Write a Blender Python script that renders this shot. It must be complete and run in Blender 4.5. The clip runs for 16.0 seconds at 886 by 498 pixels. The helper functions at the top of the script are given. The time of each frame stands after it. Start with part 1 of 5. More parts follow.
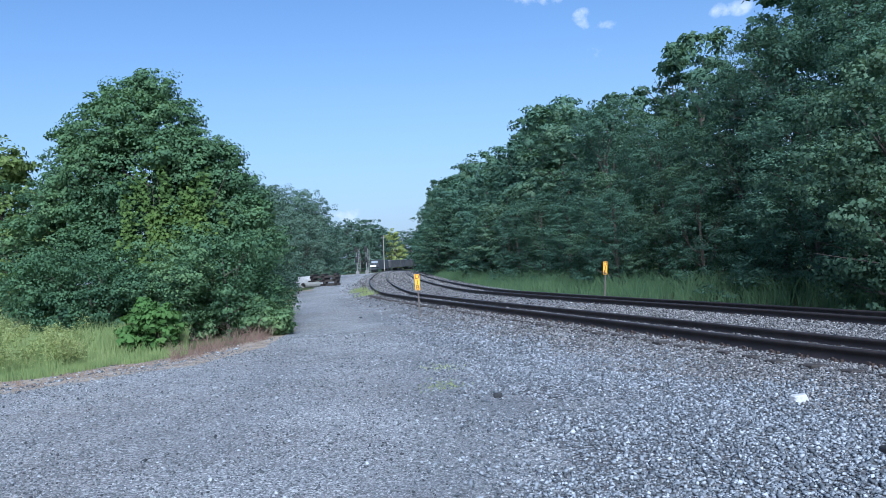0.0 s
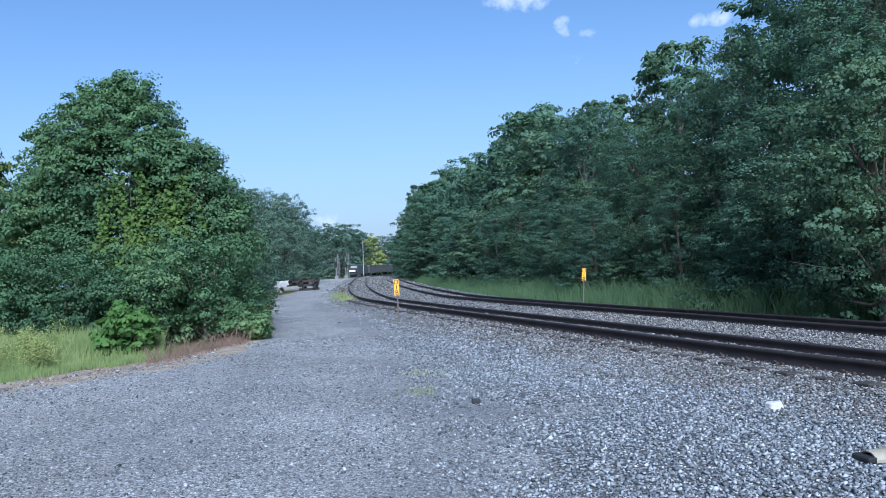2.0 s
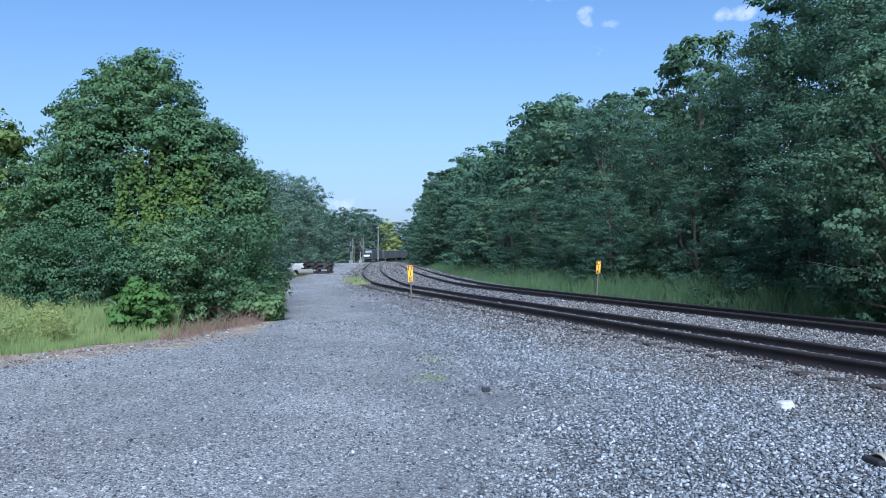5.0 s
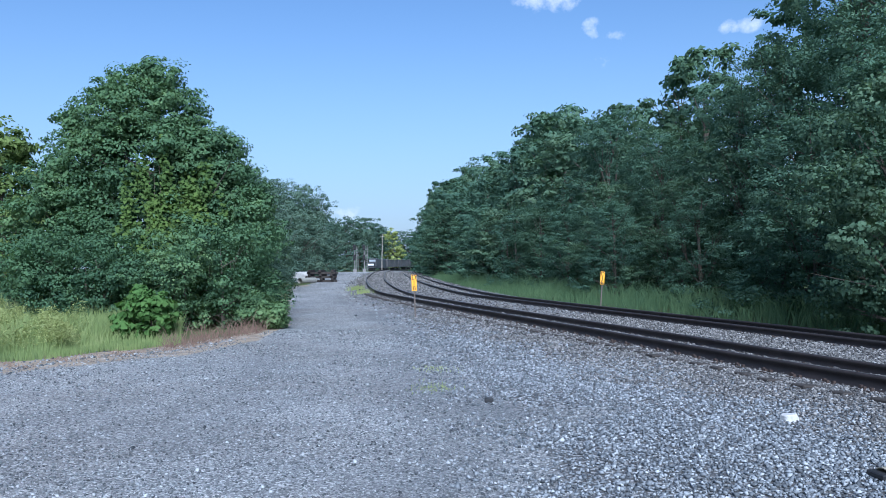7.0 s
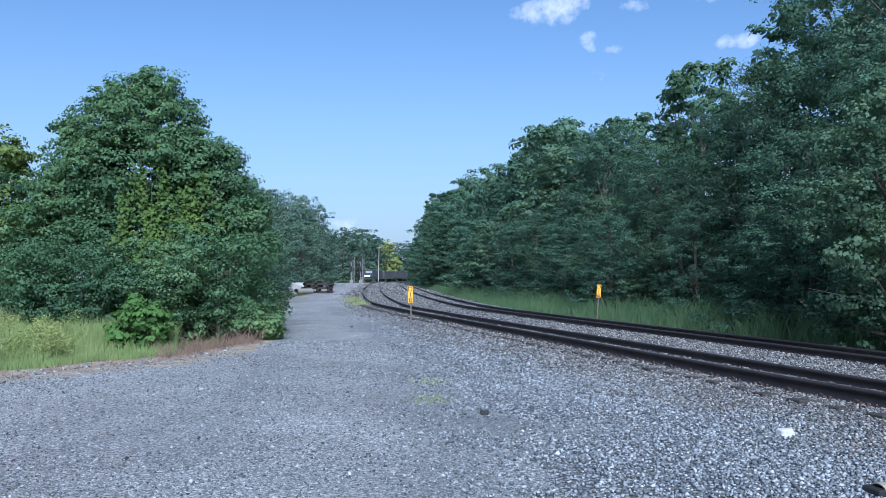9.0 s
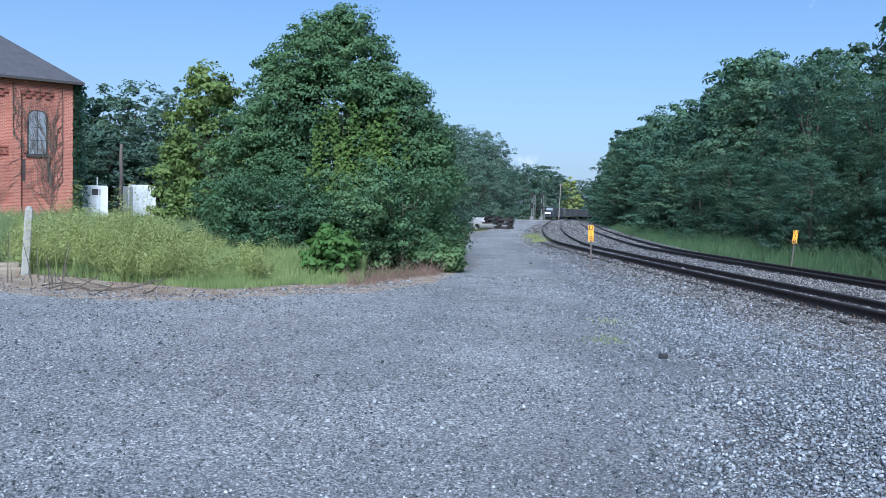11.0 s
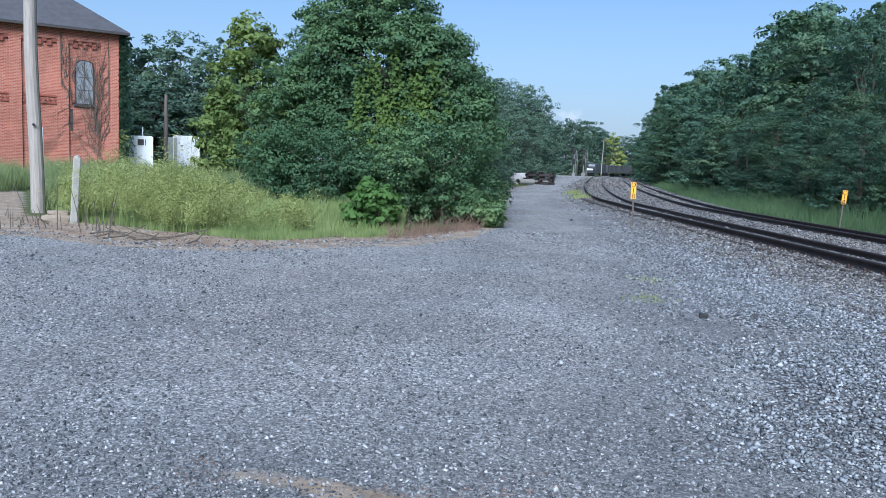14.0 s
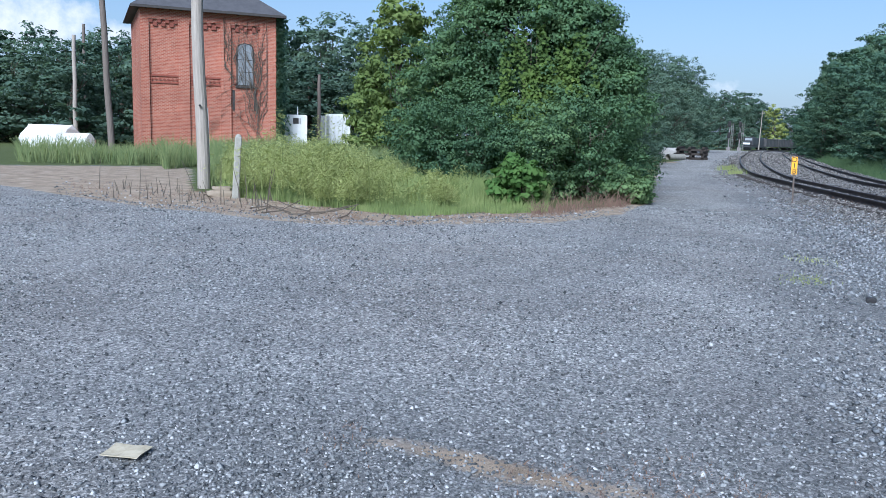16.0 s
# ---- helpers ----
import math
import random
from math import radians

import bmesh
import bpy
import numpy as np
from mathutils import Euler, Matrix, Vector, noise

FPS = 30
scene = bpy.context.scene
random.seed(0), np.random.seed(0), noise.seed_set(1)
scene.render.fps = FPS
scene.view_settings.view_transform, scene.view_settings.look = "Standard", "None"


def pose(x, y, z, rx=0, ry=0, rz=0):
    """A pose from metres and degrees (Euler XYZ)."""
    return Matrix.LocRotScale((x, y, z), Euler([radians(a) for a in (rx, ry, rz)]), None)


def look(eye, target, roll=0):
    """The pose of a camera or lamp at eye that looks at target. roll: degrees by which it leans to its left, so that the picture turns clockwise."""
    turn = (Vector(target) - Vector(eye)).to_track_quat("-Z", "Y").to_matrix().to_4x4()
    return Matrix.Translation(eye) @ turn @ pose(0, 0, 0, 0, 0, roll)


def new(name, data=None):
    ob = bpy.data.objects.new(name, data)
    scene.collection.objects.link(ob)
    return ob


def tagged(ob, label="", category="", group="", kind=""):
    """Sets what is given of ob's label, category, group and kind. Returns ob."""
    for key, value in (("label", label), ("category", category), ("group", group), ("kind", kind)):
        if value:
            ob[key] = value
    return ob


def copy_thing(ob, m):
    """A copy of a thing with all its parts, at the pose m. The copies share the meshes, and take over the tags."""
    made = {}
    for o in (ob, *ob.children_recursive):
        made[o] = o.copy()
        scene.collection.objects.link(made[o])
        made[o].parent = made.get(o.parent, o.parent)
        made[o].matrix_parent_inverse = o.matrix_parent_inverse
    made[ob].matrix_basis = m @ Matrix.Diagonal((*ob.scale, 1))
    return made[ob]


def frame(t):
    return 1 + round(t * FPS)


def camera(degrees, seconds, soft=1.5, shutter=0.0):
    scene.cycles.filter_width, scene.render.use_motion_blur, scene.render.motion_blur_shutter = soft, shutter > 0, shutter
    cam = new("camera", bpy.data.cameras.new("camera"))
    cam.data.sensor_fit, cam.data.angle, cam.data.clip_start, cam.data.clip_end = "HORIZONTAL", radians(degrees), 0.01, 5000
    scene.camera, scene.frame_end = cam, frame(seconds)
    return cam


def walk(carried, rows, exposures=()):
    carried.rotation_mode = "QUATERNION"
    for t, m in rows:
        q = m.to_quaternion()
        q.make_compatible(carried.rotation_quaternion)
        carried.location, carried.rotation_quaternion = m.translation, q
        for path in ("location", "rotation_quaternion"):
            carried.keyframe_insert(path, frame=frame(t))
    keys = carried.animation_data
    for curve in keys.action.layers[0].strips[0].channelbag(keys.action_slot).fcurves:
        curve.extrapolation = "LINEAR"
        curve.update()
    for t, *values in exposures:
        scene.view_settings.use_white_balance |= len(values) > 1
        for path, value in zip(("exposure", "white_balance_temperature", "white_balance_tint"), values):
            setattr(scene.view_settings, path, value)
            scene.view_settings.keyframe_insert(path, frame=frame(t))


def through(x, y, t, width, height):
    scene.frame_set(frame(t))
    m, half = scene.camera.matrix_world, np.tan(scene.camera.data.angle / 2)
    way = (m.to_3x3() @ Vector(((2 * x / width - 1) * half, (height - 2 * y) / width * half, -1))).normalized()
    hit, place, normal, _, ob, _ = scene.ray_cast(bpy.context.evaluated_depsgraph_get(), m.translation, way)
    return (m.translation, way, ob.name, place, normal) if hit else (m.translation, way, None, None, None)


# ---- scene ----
cam = camera(56.47, 16.0, soft=0.8)
EYE = (0.0, 0.0, 1.6)
# seconds, tilt, roll, yaw in degrees: a hand-held camera that only turns
PATH = [
    (0, 90.75, 3.60, 0.00),
    (0.5, 90.80, 3.36, -0.24),
    (1, 90.87, 3.05, -0.62),
    (1.5, 90.98, 2.96, -1.01),
    (2, 91.05, 3.12, -1.43),
    (2.5, 91.09, 3.36, -1.66),
    (3, 90.92, 3.38, -1.69),
    (3.5, 90.67, 3.03, -1.48),
    (4, 90.41, 2.29, -1.13),
    (4.5, 90.21, 1.58, -0.70),
    (7, 90.89, 0.77, -0.15),
    (7.5, 91.49, 0.79, -0.45),
    (8, 91.87, 0.78, -0.61),
    (8.5, 91.94, 0.67, -0.73),
    (9, 91.71, 0.34, -0.39),
    (9.5, 91.45, 0.18, -0.40),
    (9.8, 90.90, -0.52, 0.84),
    (9.9, 90.23, -0.71, 3.01),
    (10, 89.56, -0.90, 5.19),
    (10.1, 89.25, -1.11, 7.63),
    (10.2, 88.86, -1.79, 10.69),
    (12.3, 85.76, -1.04, 12.71),
    (12.5, 85.58, -0.98, 12.90),
    (13, 85.16, -1.39, 13.29),
    (13.5, 84.59, -1.88, 13.96),
    (14, 83.97, -2.17, 14.92),
    (14.5, 83.41, -2.25, 16.27),
    (15, 82.95, -2.14, 18.31),
    (15.5, 82.72, -1.80, 20.47),
    (15.9, 82.52, -1.63, 23.64),
    (16, 81.99, -1.60, 24.91),
]
walk(cam, [(t, pose(*EYE, rx, ry, rz)) for t, rx, ry, rz in PATH], exposures=[(0.0, 0.64, 5230, 9.0), (9.5, 0.62, 5230, 9.0), (12.5, 0.52, 5350, 9.0), (16.0, 0.56, 5500, 9.0)])

# ---- world and sun ----
SUN_ELEV, SUN_AZ = 39.0, 172.0          # degrees; azimuth clockwise from straight ahead (+y)
world = bpy.data.worlds.new("sky")
scene.world = world
world.use_nodes = True
wn, wl = world.node_tree.nodes, world.node_tree.links
bg = wn["Background"]
sky = wn.new("ShaderNodeTexSky")
sky.sky_type = "NISHITA"
sky.sun_disc = False
sky.sun_elevation = radians(SUN_ELEV)
sky.sun_rotation = radians(SUN_AZ)
sky.air_density, sky.dust_density, sky.ozone_density = 1.0, 1.0, 3.4
bg.inputs["Strength"].default_value = 0.09


def w_math(op, a, b=None, clamp=False):
    n = wn.new("ShaderNodeMath")
    n.operation, n.use_clamp = op, clamp
    for i, v in enumerate((a, b)):
        if v is None:
            continue
        if isinstance(v, (int, float)):
            n.inputs[i].default_value = v
        else:
            wl.new(v, n.inputs[i])
    return n.outputs[0]


def cloud_bank(az, el, half_w, half_h, amount):
    """A soft small cloud in the sky dome: a stretched spot broken up by noise."""
    a, e = radians(az), radians(el)
    d = Vector((math.sin(a) * math.cos(e), math.cos(a) * math.cos(e), math.sin(e)))
    r = Vector((math.cos(a), -math.sin(a), 0))
    u = r.cross(d)
    terms = []
    for axis, half in ((r, half_w), (u, half_h)):
        dot = wn.new("ShaderNodeVectorMath")
        dot.operation = "DOT_PRODUCT"
        wl.new(coord.outputs["Generated"], dot.inputs[0])
        dot.inputs[1].default_value = axis
        k = w_math("DIVIDE", dot.outputs["Value"], math.sin(radians(half)))
        terms.append(w_math("MULTIPLY", k, k))
    front = wn.new("ShaderNodeVectorMath")
    front.operation = "DOT_PRODUCT"
    wl.new(coord.outputs["Generated"], front.inputs[0])
    front.inputs[1].default_value = d
    spot = w_math("SUBTRACT", 1.0, w_math("ADD", terms[0], terms[1]), clamp=True)
    spot = w_math("MULTIPLY", spot, w_math("GREATER_THAN", front.outputs["Value"], 0.5))
    return w_math("MULTIPLY", spot, amount)


coord = wn.new("ShaderNodeTexCoord")
puff = wn.new("ShaderNodeTexNoise")
puff.inputs["Scale"].default_value, puff.inputs["Detail"].default_value = 55.0, 8.0
puff.inputs["Roughness"].default_value = 0.6
wl.new(coord.outputs["Generated"], puff.inputs["Vector"])
total = None
for spec in ((8.0, 17.8, 3.2, 1.4, 1.2), (10.6, 15.6, 0.9, 0.9, 0.9), (11.9, 14.8, 1.4, 0.6, 0.6), (11.2, 13.5, 0.8, 0.7, 0.5), (13.6, 17.6, 1.8, 0.6, 0.8),
             (18.7, 17.8, 1.8, 0.7, 1.0), (20.3, 14.9, 1.9, 0.7, 1.0), (-6.4, 3.5, 1.5, 0.6, 0.8), (-51.0, 6.0, 6.0, 2.2, 1.6), (-46.0, 5.4, 1.6, 0.9, 1.0)):
    c = cloud_bank(*spec)
    total = c if total is None else w_math("ADD", total, c)
cover = w_math("MULTIPLY", w_math("SUBTRACT", w_math("ADD", w_math("MULTIPLY", total, 0.7), w_math("MULTIPLY", puff.outputs["Fac"], 1.8)), 1.22), 1.1, clamp=True)
cover = w_math("MULTIPLY", cover, w_math("MULTIPLY", total, 2.0, clamp=True))
mixer = wn.new("ShaderNodeMix")
mixer.data_type = "RGBA"
wl.new(cover, mixer.inputs["Factor"])
# summer haze dulls the sky towards the horizon, all round
rise = wn.new("ShaderNodeSeparateXYZ")
wl.new(coord.outputs["Generated"], rise.inputs[0])
thick = w_math("POWER", w_math("SUBTRACT", 1.0, w_math("MULTIPLY", w_math("ABSOLUTE", rise.outputs[2]), 3.2), clamp=True), 1.6)
hazy = wn.new("ShaderNodeMix")
hazy.data_type = "RGBA"
wl.new(w_math("MULTIPLY", thick, 0.8), hazy.inputs["Factor"])
wl.new(sky.outputs["Color"], hazy.inputs["A"])
hazy.inputs["B"].default_value = (3.3, 3.95, 4.9, 1)
wl.new(hazy.outputs["Result"], mixer.inputs["A"])
mixer.inputs["B"].default_value = (7.5, 7.5, 7.7, 1)
wl.new(mixer.outputs["Result"], bg.inputs["Color"])

sun = new("sun", bpy.data.lights.new("sun", "SUN"))
sun.data.energy, sun.data.angle, sun.data.color = 4.7, radians(36), (1.0, 0.97, 0.93)
_az, _el = radians(SUN_AZ), radians(SUN_ELEV)
sun.matrix_world = look((60 * math.sin(_az), 60 * math.cos(_az), 40), (60 * math.sin(_az) - math.sin(_az) * math.cos(_el), 60 * math.cos(_az) - math.cos(_az) * math.cos(_el), 40 - math.sin(_el)))


# ---- materials ----
class Mat:
    """A node material with short ways to wire it."""

    def __init__(self, name, rough=0.8, metal=0.0, spec=0.3):
        self.m = bpy.data.materials.new(name)
        self.m.use_nodes = True
        self.n, self.l = self.m.node_tree.nodes, self.m.node_tree.links
        self.b = self.n["Principled BSDF"]
        self.b.inputs["Roughness"].default_value = rough
        self.b.inputs["Metallic"].default_value = metal
        self.b.inputs["Specular IOR Level"].default_value = spec
        self.tc = self.n.new("ShaderNodeTexCoord")

    def noise(self, scale, detail=4, rough=0.6, vec=None, stretch=None):
        t = self.n.new("ShaderNodeTexNoise")
        t.inputs["Scale"].default_value, t.inputs["Detail"].default_value, t.inputs["Roughness"].default_value = scale, detail, rough
        self.l.new(self.mapped(stretch, vec), t.inputs["Vector"])
        return t.outputs["Fac"]

    def mapped(self, stretch=None, vec=None):
        src = vec or self.tc.outputs["Object"]
        if not stretch:
            return src
        mp = self.n.new("ShaderNodeMapping")
        mp.inputs["Scale"].default_value = stretch
        self.l.new(src, mp.inputs["Vector"])
        return mp.outputs["Vector"]

    def cells(self, scale, out="Color", vec=None):
        t = self.n.new("ShaderNodeTexVoronoi")
        t.inputs["Scale"].default_value = scale
        self.l.new(vec or self.tc.outputs["Object"], t.inputs["Vector"])
        return t.outputs[out]

    def ramp(self, fac, stops):
        r = self.n.new("ShaderNodeValToRGB")
        e = r.color_ramp.elements
        while len(e) < len(stops):
            e.new(0.5)
        for el, (p, c) in zip(e, stops):
            el.position, el.color = p, (*c, 1) if len(c) == 3 else c
        self.l.new(fac, r.inputs["Fac"])
        return r.outputs["Color"]

    def mix(self, fac, a, b, mode="MIX"):
        m = self.n.new("ShaderNodeMix")
        m.data_type, m.blend_type = "RGBA", mode
        for key, v in (("Factor", fac), ("A", a), ("B", b)):
            if isinstance(v, tuple):
                m.inputs[key].default_value = (*v, 1)
            elif isinstance(v, (int, float)):
                m.inputs[key].default_value = v
            else:
                self.l.new(v, m.inputs[key])
        return m.outputs["Result"]

    def math(self, op, a, b=0.0, clamp=False):
        n = self.n.new("ShaderNodeMath")
        n.operation, n.use_clamp = op, clamp
        for i, v in enumerate((a, b)):
            if isinstance(v, (int, float)):
                n.inputs[i].default_value = v
            else:
                self.l.new(v, n.inputs[i])
        return n.outputs[0]

    def attr(self, name):
        a = self.n.new("ShaderNodeAttribute")
        a.attribute_name = name
        return a.outputs["Fac"]

    def island(self):
        return self.n.new("ShaderNodeNewGeometry").outputs["Random Per Island"]

    def each(self):
        return self.n.new("ShaderNodeObjectInfo").outputs["Random"]

    def color(self, c):
        if isinstance(c, tuple):
            self.b.inputs["Base Color"].default_value = (*c, 1)
        else:
            self.l.new(c, self.b.inputs["Base Color"])
        return self

    def bump(self, height, strength=0.5, dist=0.02):
        b = self.n.new("ShaderNodeBump")
        b.inputs["Strength"].default_value, b.inputs["Distance"].default_value = strength, dist
        self.l.new(height, b.inputs["Height"])
        self.l.new(b.outputs["Normal"], self.b.inputs["Normal"])
        return self


def leaf_material(name, dark, mid, light, through=0.45, scale=0.35):
    k = Mat(name, rough=0.75, spec=0.1)
    patch = k.math("ADD", k.math("MULTIPLY", k.noise(scale, 3), 0.5), k.math("MULTIPLY", k.noise(scale * 3.2, 2), 0.5))
    tone = k.math("ADD", k.math("ADD", k.math("MULTIPLY", k.island(), 0.22), 0.06), k.math("MULTIPLY", k.math("ADD", k.math("MULTIPLY", k.math("SUBTRACT", patch, 0.5), 1.7), 0.5), 0.7))
    tone = k.math("ADD", tone, k.math("MULTIPLY", k.math("SUBTRACT", k.each(), 0.5), 0.36))
    col = k.ramp(tone, ((0.2, dark), (0.55, mid), (0.95, light)))
    k.color(col)
    tr = k.n.new("ShaderNodeBsdfTranslucent")
    k.l.new(k.mix(0.5, col, (1.0, 1.0, 0.4), "MULTIPLY"), tr.inputs["Color"])
    mx = k.n.new("ShaderNodeMixShader")
    mx.inputs[0].default_value = through
    k.l.new(k.b.outputs[0], mx.inputs[1])
    k.l.new(tr.outputs[0], mx.inputs[2])
    k.l.new(mx.outputs[0], k.n["Material Output"].inputs["Surface"])
    return k.m


M = {}
M["leaf_forest"] = leaf_material("forest_leaf", (0.06, 0.116, 0.091), (0.109, 0.195, 0.136), (0.192, 0.289, 0.184))
M["leaf_vine"] = leaf_material("vine_leaf", (0.054, 0.109, 0.068), (0.114, 0.202, 0.103), (0.221, 0.323, 0.143))
M["leaf_bright"] = leaf_material("bright_vine_leaf", (0.075, 0.13, 0.042), (0.135, 0.205, 0.055), (0.23, 0.29, 0.085))
M["leaf_yellow"] = leaf_material("yellowing_leaf", (0.088, 0.144, 0.053), (0.175, 0.244, 0.081), (0.312, 0.375, 0.138))
M["leaf_broad"] = leaf_material("broad_leaf", (0.055, 0.12, 0.04), (0.095, 0.19, 0.055), (0.15, 0.25, 0.08))
M["leaf_syc"] = leaf_material("grey_green_leaf", (0.06, 0.11, 0.073), (0.1, 0.17, 0.106), (0.18, 0.26, 0.168))
# Sun on the far tree is put into these bright yellow-green leaves.
M["leaf_sunlit"] = leaf_material("sunlit_yellow_green_leaf", (0.2, 0.25, 0.09), (0.31, 0.37, 0.13), (0.44, 0.48, 0.2), scale=0.1)
# Distance haze is put into this leaf colour, paler and bluer.
M["leaf_far_haze"] = leaf_material("hazed_far_leaf", (0.068, 0.12, 0.095), (0.118, 0.187, 0.143), (0.192, 0.271, 0.197), scale=0.12)
M["grass"] = leaf_material("grass_blade", (0.143, 0.205, 0.085), (0.242, 0.312, 0.121), (0.418, 0.461, 0.23), scale=0.8, through=0.5)
M["grass_dark"] = leaf_material("tall_grass_blade", (0.046, 0.09, 0.05), (0.083, 0.143, 0.07), (0.154, 0.226, 0.11), scale=0.5, through=0.45)
M["grass_field"] = leaf_material("field_weed_blade", (0.088, 0.132, 0.061), (0.165, 0.22, 0.099), (0.308, 0.341, 0.165), scale=0.5, through=0.45)
M["weed"] = leaf_material("feathery_weed", (0.196, 0.247, 0.104), (0.34, 0.394, 0.165), (0.549, 0.6, 0.28), scale=0.9, through=0.45)
M["dry"] = leaf_material("dry_stalk", (0.10, 0.065, 0.052), (0.19, 0.13, 0.1), (0.33, 0.25, 0.18), through=0.1, scale=0.9)


def plain(name, stops, scale=6.0, rough=0.8, metal=0.0, spec=0.3, bump=0.3, dist=0.01, stretch=None, fine=60.0):
    k = Mat(name, rough, metal, spec)
    f = k.math("ADD", k.math("MULTIPLY", k.noise(scale, 5, stretch=stretch), 0.65), k.math("MULTIPLY", k.noise(fine, 3, stretch=stretch), 0.35))
    k.color(k.ramp(f, stops))
    if bump:
        k.bump(f, bump, dist)
    return k.m


M["bark"] = plain("bark", ((0.3, (0.05, 0.04, 0.032)), (0.7, (0.14, 0.12, 0.095))), 5, stretch=(3, 3, 0.6))
M["rail"] = plain("rusty_rail_steel", ((0.3, (0.018, 0.015, 0.015)), (0.7, (0.046, 0.034, 0.03))), 4, rough=0.6, spec=0.4, fine=40)
M["rail_top"] = plain("worn_rail_head", ((0.3, (0.05, 0.045, 0.045)), (0.7, (0.12, 0.105, 0.1))), 3, rough=0.4, metal=0.6)
M["tie"] = plain("creosote_timber", ((0.3, (0.018, 0.016, 0.015)), (0.7, (0.06, 0.052, 0.047))), 3, rough=0.9, stretch=(1, 8, 8), bump=0.6)
M["plate"] = plain("tie_plate_iron", ((0.3, (0.03, 0.022, 0.019)), (0.7, (0.07, 0.05, 0.042))), 8, rough=0.8)
M["sign"] = plain("yellow_sign_paint", ((0.2, (0.72, 0.33, 0.02)), (0.8, (0.85, 0.42, 0.03))), 9, rough=0.5, bump=0.05)
M["black"] = plain("black_paint", ((0.2, (0.015, 0.015, 0.016)), (0.8, (0.03, 0.03, 0.032))), 9, rough=0.5, bump=0.05)
M["post_steel"] = plain("brown_steel_post", ((0.2, (0.06, 0.05, 0.045)), (0.8, (0.15, 0.125, 0.11))), 9, rough=0.7)
M["galv"] = plain("weathered_steel_post", ((0.2, (0.16, 0.15, 0.15)), (0.8, (0.32, 0.31, 0.31))), 9, rough=0.6, metal=0.3)
M["pole_wood"] = plain("weathered_pole_wood", ((0.25, (0.19, 0.17, 0.145)), (0.55, (0.33, 0.3, 0.265)), (0.85, (0.44, 0.41, 0.375))), 5, rough=0.85, stretch=(6, 6, 0.35), bump=0.7, dist=0.02)
M["pole_dark"] = plain("dark_pole_wood", ((0.25, (0.09, 0.075, 0.065)), (0.8, (0.2, 0.17, 0.15))), 5, stretch=(6, 6, 0.35))
M["concrete"] = plain("pale_concrete", ((0.25, (0.2, 0.195, 0.17)), (0.7, (0.36, 0.355, 0.32))), 6, rough=0.9)
M["white"] = plain("dirty_white_paint", ((0.2, (0.5, 0.52, 0.52)), (0.6, (0.74, 0.76, 0.76)), (0.9, (0.82, 0.83, 0.83))), 2.5, rough=0.5, stretch=(1, 1, 0.4), bump=0.1)
M["greymetal"] = plain("grey_metal_siding", ((0.2, (0.22, 0.235, 0.245)), (0.8, (0.36, 0.375, 0.385))), 2.5, rough=0.5, bump=0.1)
M["roof"] = plain("slate_roof", ((0.2, (0.045, 0.047, 0.053)), (0.8, (0.1, 0.1, 0.11))), 3, rough=0.7)
M["glass"] = plain("dusty_window_pane", ((0.2, (0.16, 0.18, 0.2)), (0.8, (0.34, 0.37, 0.4))), 3, rough=0.25, spec=0.5, bump=0.05)
M["trim"] = plain("dark_painted_trim", ((0.2, (0.03, 0.028, 0.028)), (0.8, (0.075, 0.07, 0.068))), 6, rough=0.7)
M["pipe"] = plain("dirty_pale_plastic", ((0.2, (0.15, 0.13, 0.1)), (0.6, (0.3, 0.27, 0.21)), (0.9, (0.4, 0.37, 0.31))), 8, rough=0.6, bump=0.15)
M["paper"] = plain("soiled_card", ((0.2, (0.2, 0.17, 0.11)), (0.5, (0.4, 0.36, 0.27)), (0.9, (0.5, 0.47, 0.38))), 22, rough=0.8, bump=0.1)
M["rock"] = plain("pale_rock", ((0.2, (0.3, 0.295, 0.29)), (0.8, (0.58, 0.57, 0.56))), 9, rough=0.85, bump=0.5)
M["slab"] = plain("tan_stone", ((0.2, (0.17, 0.14, 0.105)), (0.8, (0.32, 0.27, 0.21))), 7, rough=0.9, bump=0.5)
M["loco"] = plain("dark_locomotive_paint", ((0.2, (0.03, 0.032, 0.036)), (0.8, (0.06, 0.062, 0.068))), 2, rough=0.5, bump=0.05)
M["car_grey"] = plain("grey_freight_car_paint", ((0.2, (0.035, 0.037, 0.04)), (0.8, (0.08, 0.08, 0.084))), 1.2, rough=0.6, bump=0.05)


def stone_material(name, stops, extra=0.0):
    k = Mat(name, rough=0.85, spec=0.25)
    col = k.ramp(k.math("ADD", k.math("MULTIPLY", k.island(), 0.8), k.math("MULTIPLY", k.noise(30, 4), 0.25)), stops)
    k.color(col)
    k.bump(k.noise(90, 4), 0.4, 0.006)
    return k.m


M["ballast"] = stone_material("crushed_ballast", ((0.05, (0.045, 0.05, 0.056)), (0.4, (0.122, 0.134, 0.147)), (0.75, (0.235, 0.254, 0.272)), (1.0, (0.45, 0.47, 0.49))))
M["ballast_dirty"] = stone_material("grimy_ballast", ((0.05, (0.028, 0.027, 0.027)), (0.45, (0.1, 0.097, 0.095)), (0.8, (0.215, 0.208, 0.2)), (1.0, (0.4, 0.39, 0.375))))
M["gravel"] = stone_material("lot_gravel", ((0.05, (0.022, 0.025, 0.028)), (0.45, (0.12, 0.131, 0.14)), (0.8, (0.28, 0.295, 0.305)), (1.0, (0.58, 0.592, 0.6))))


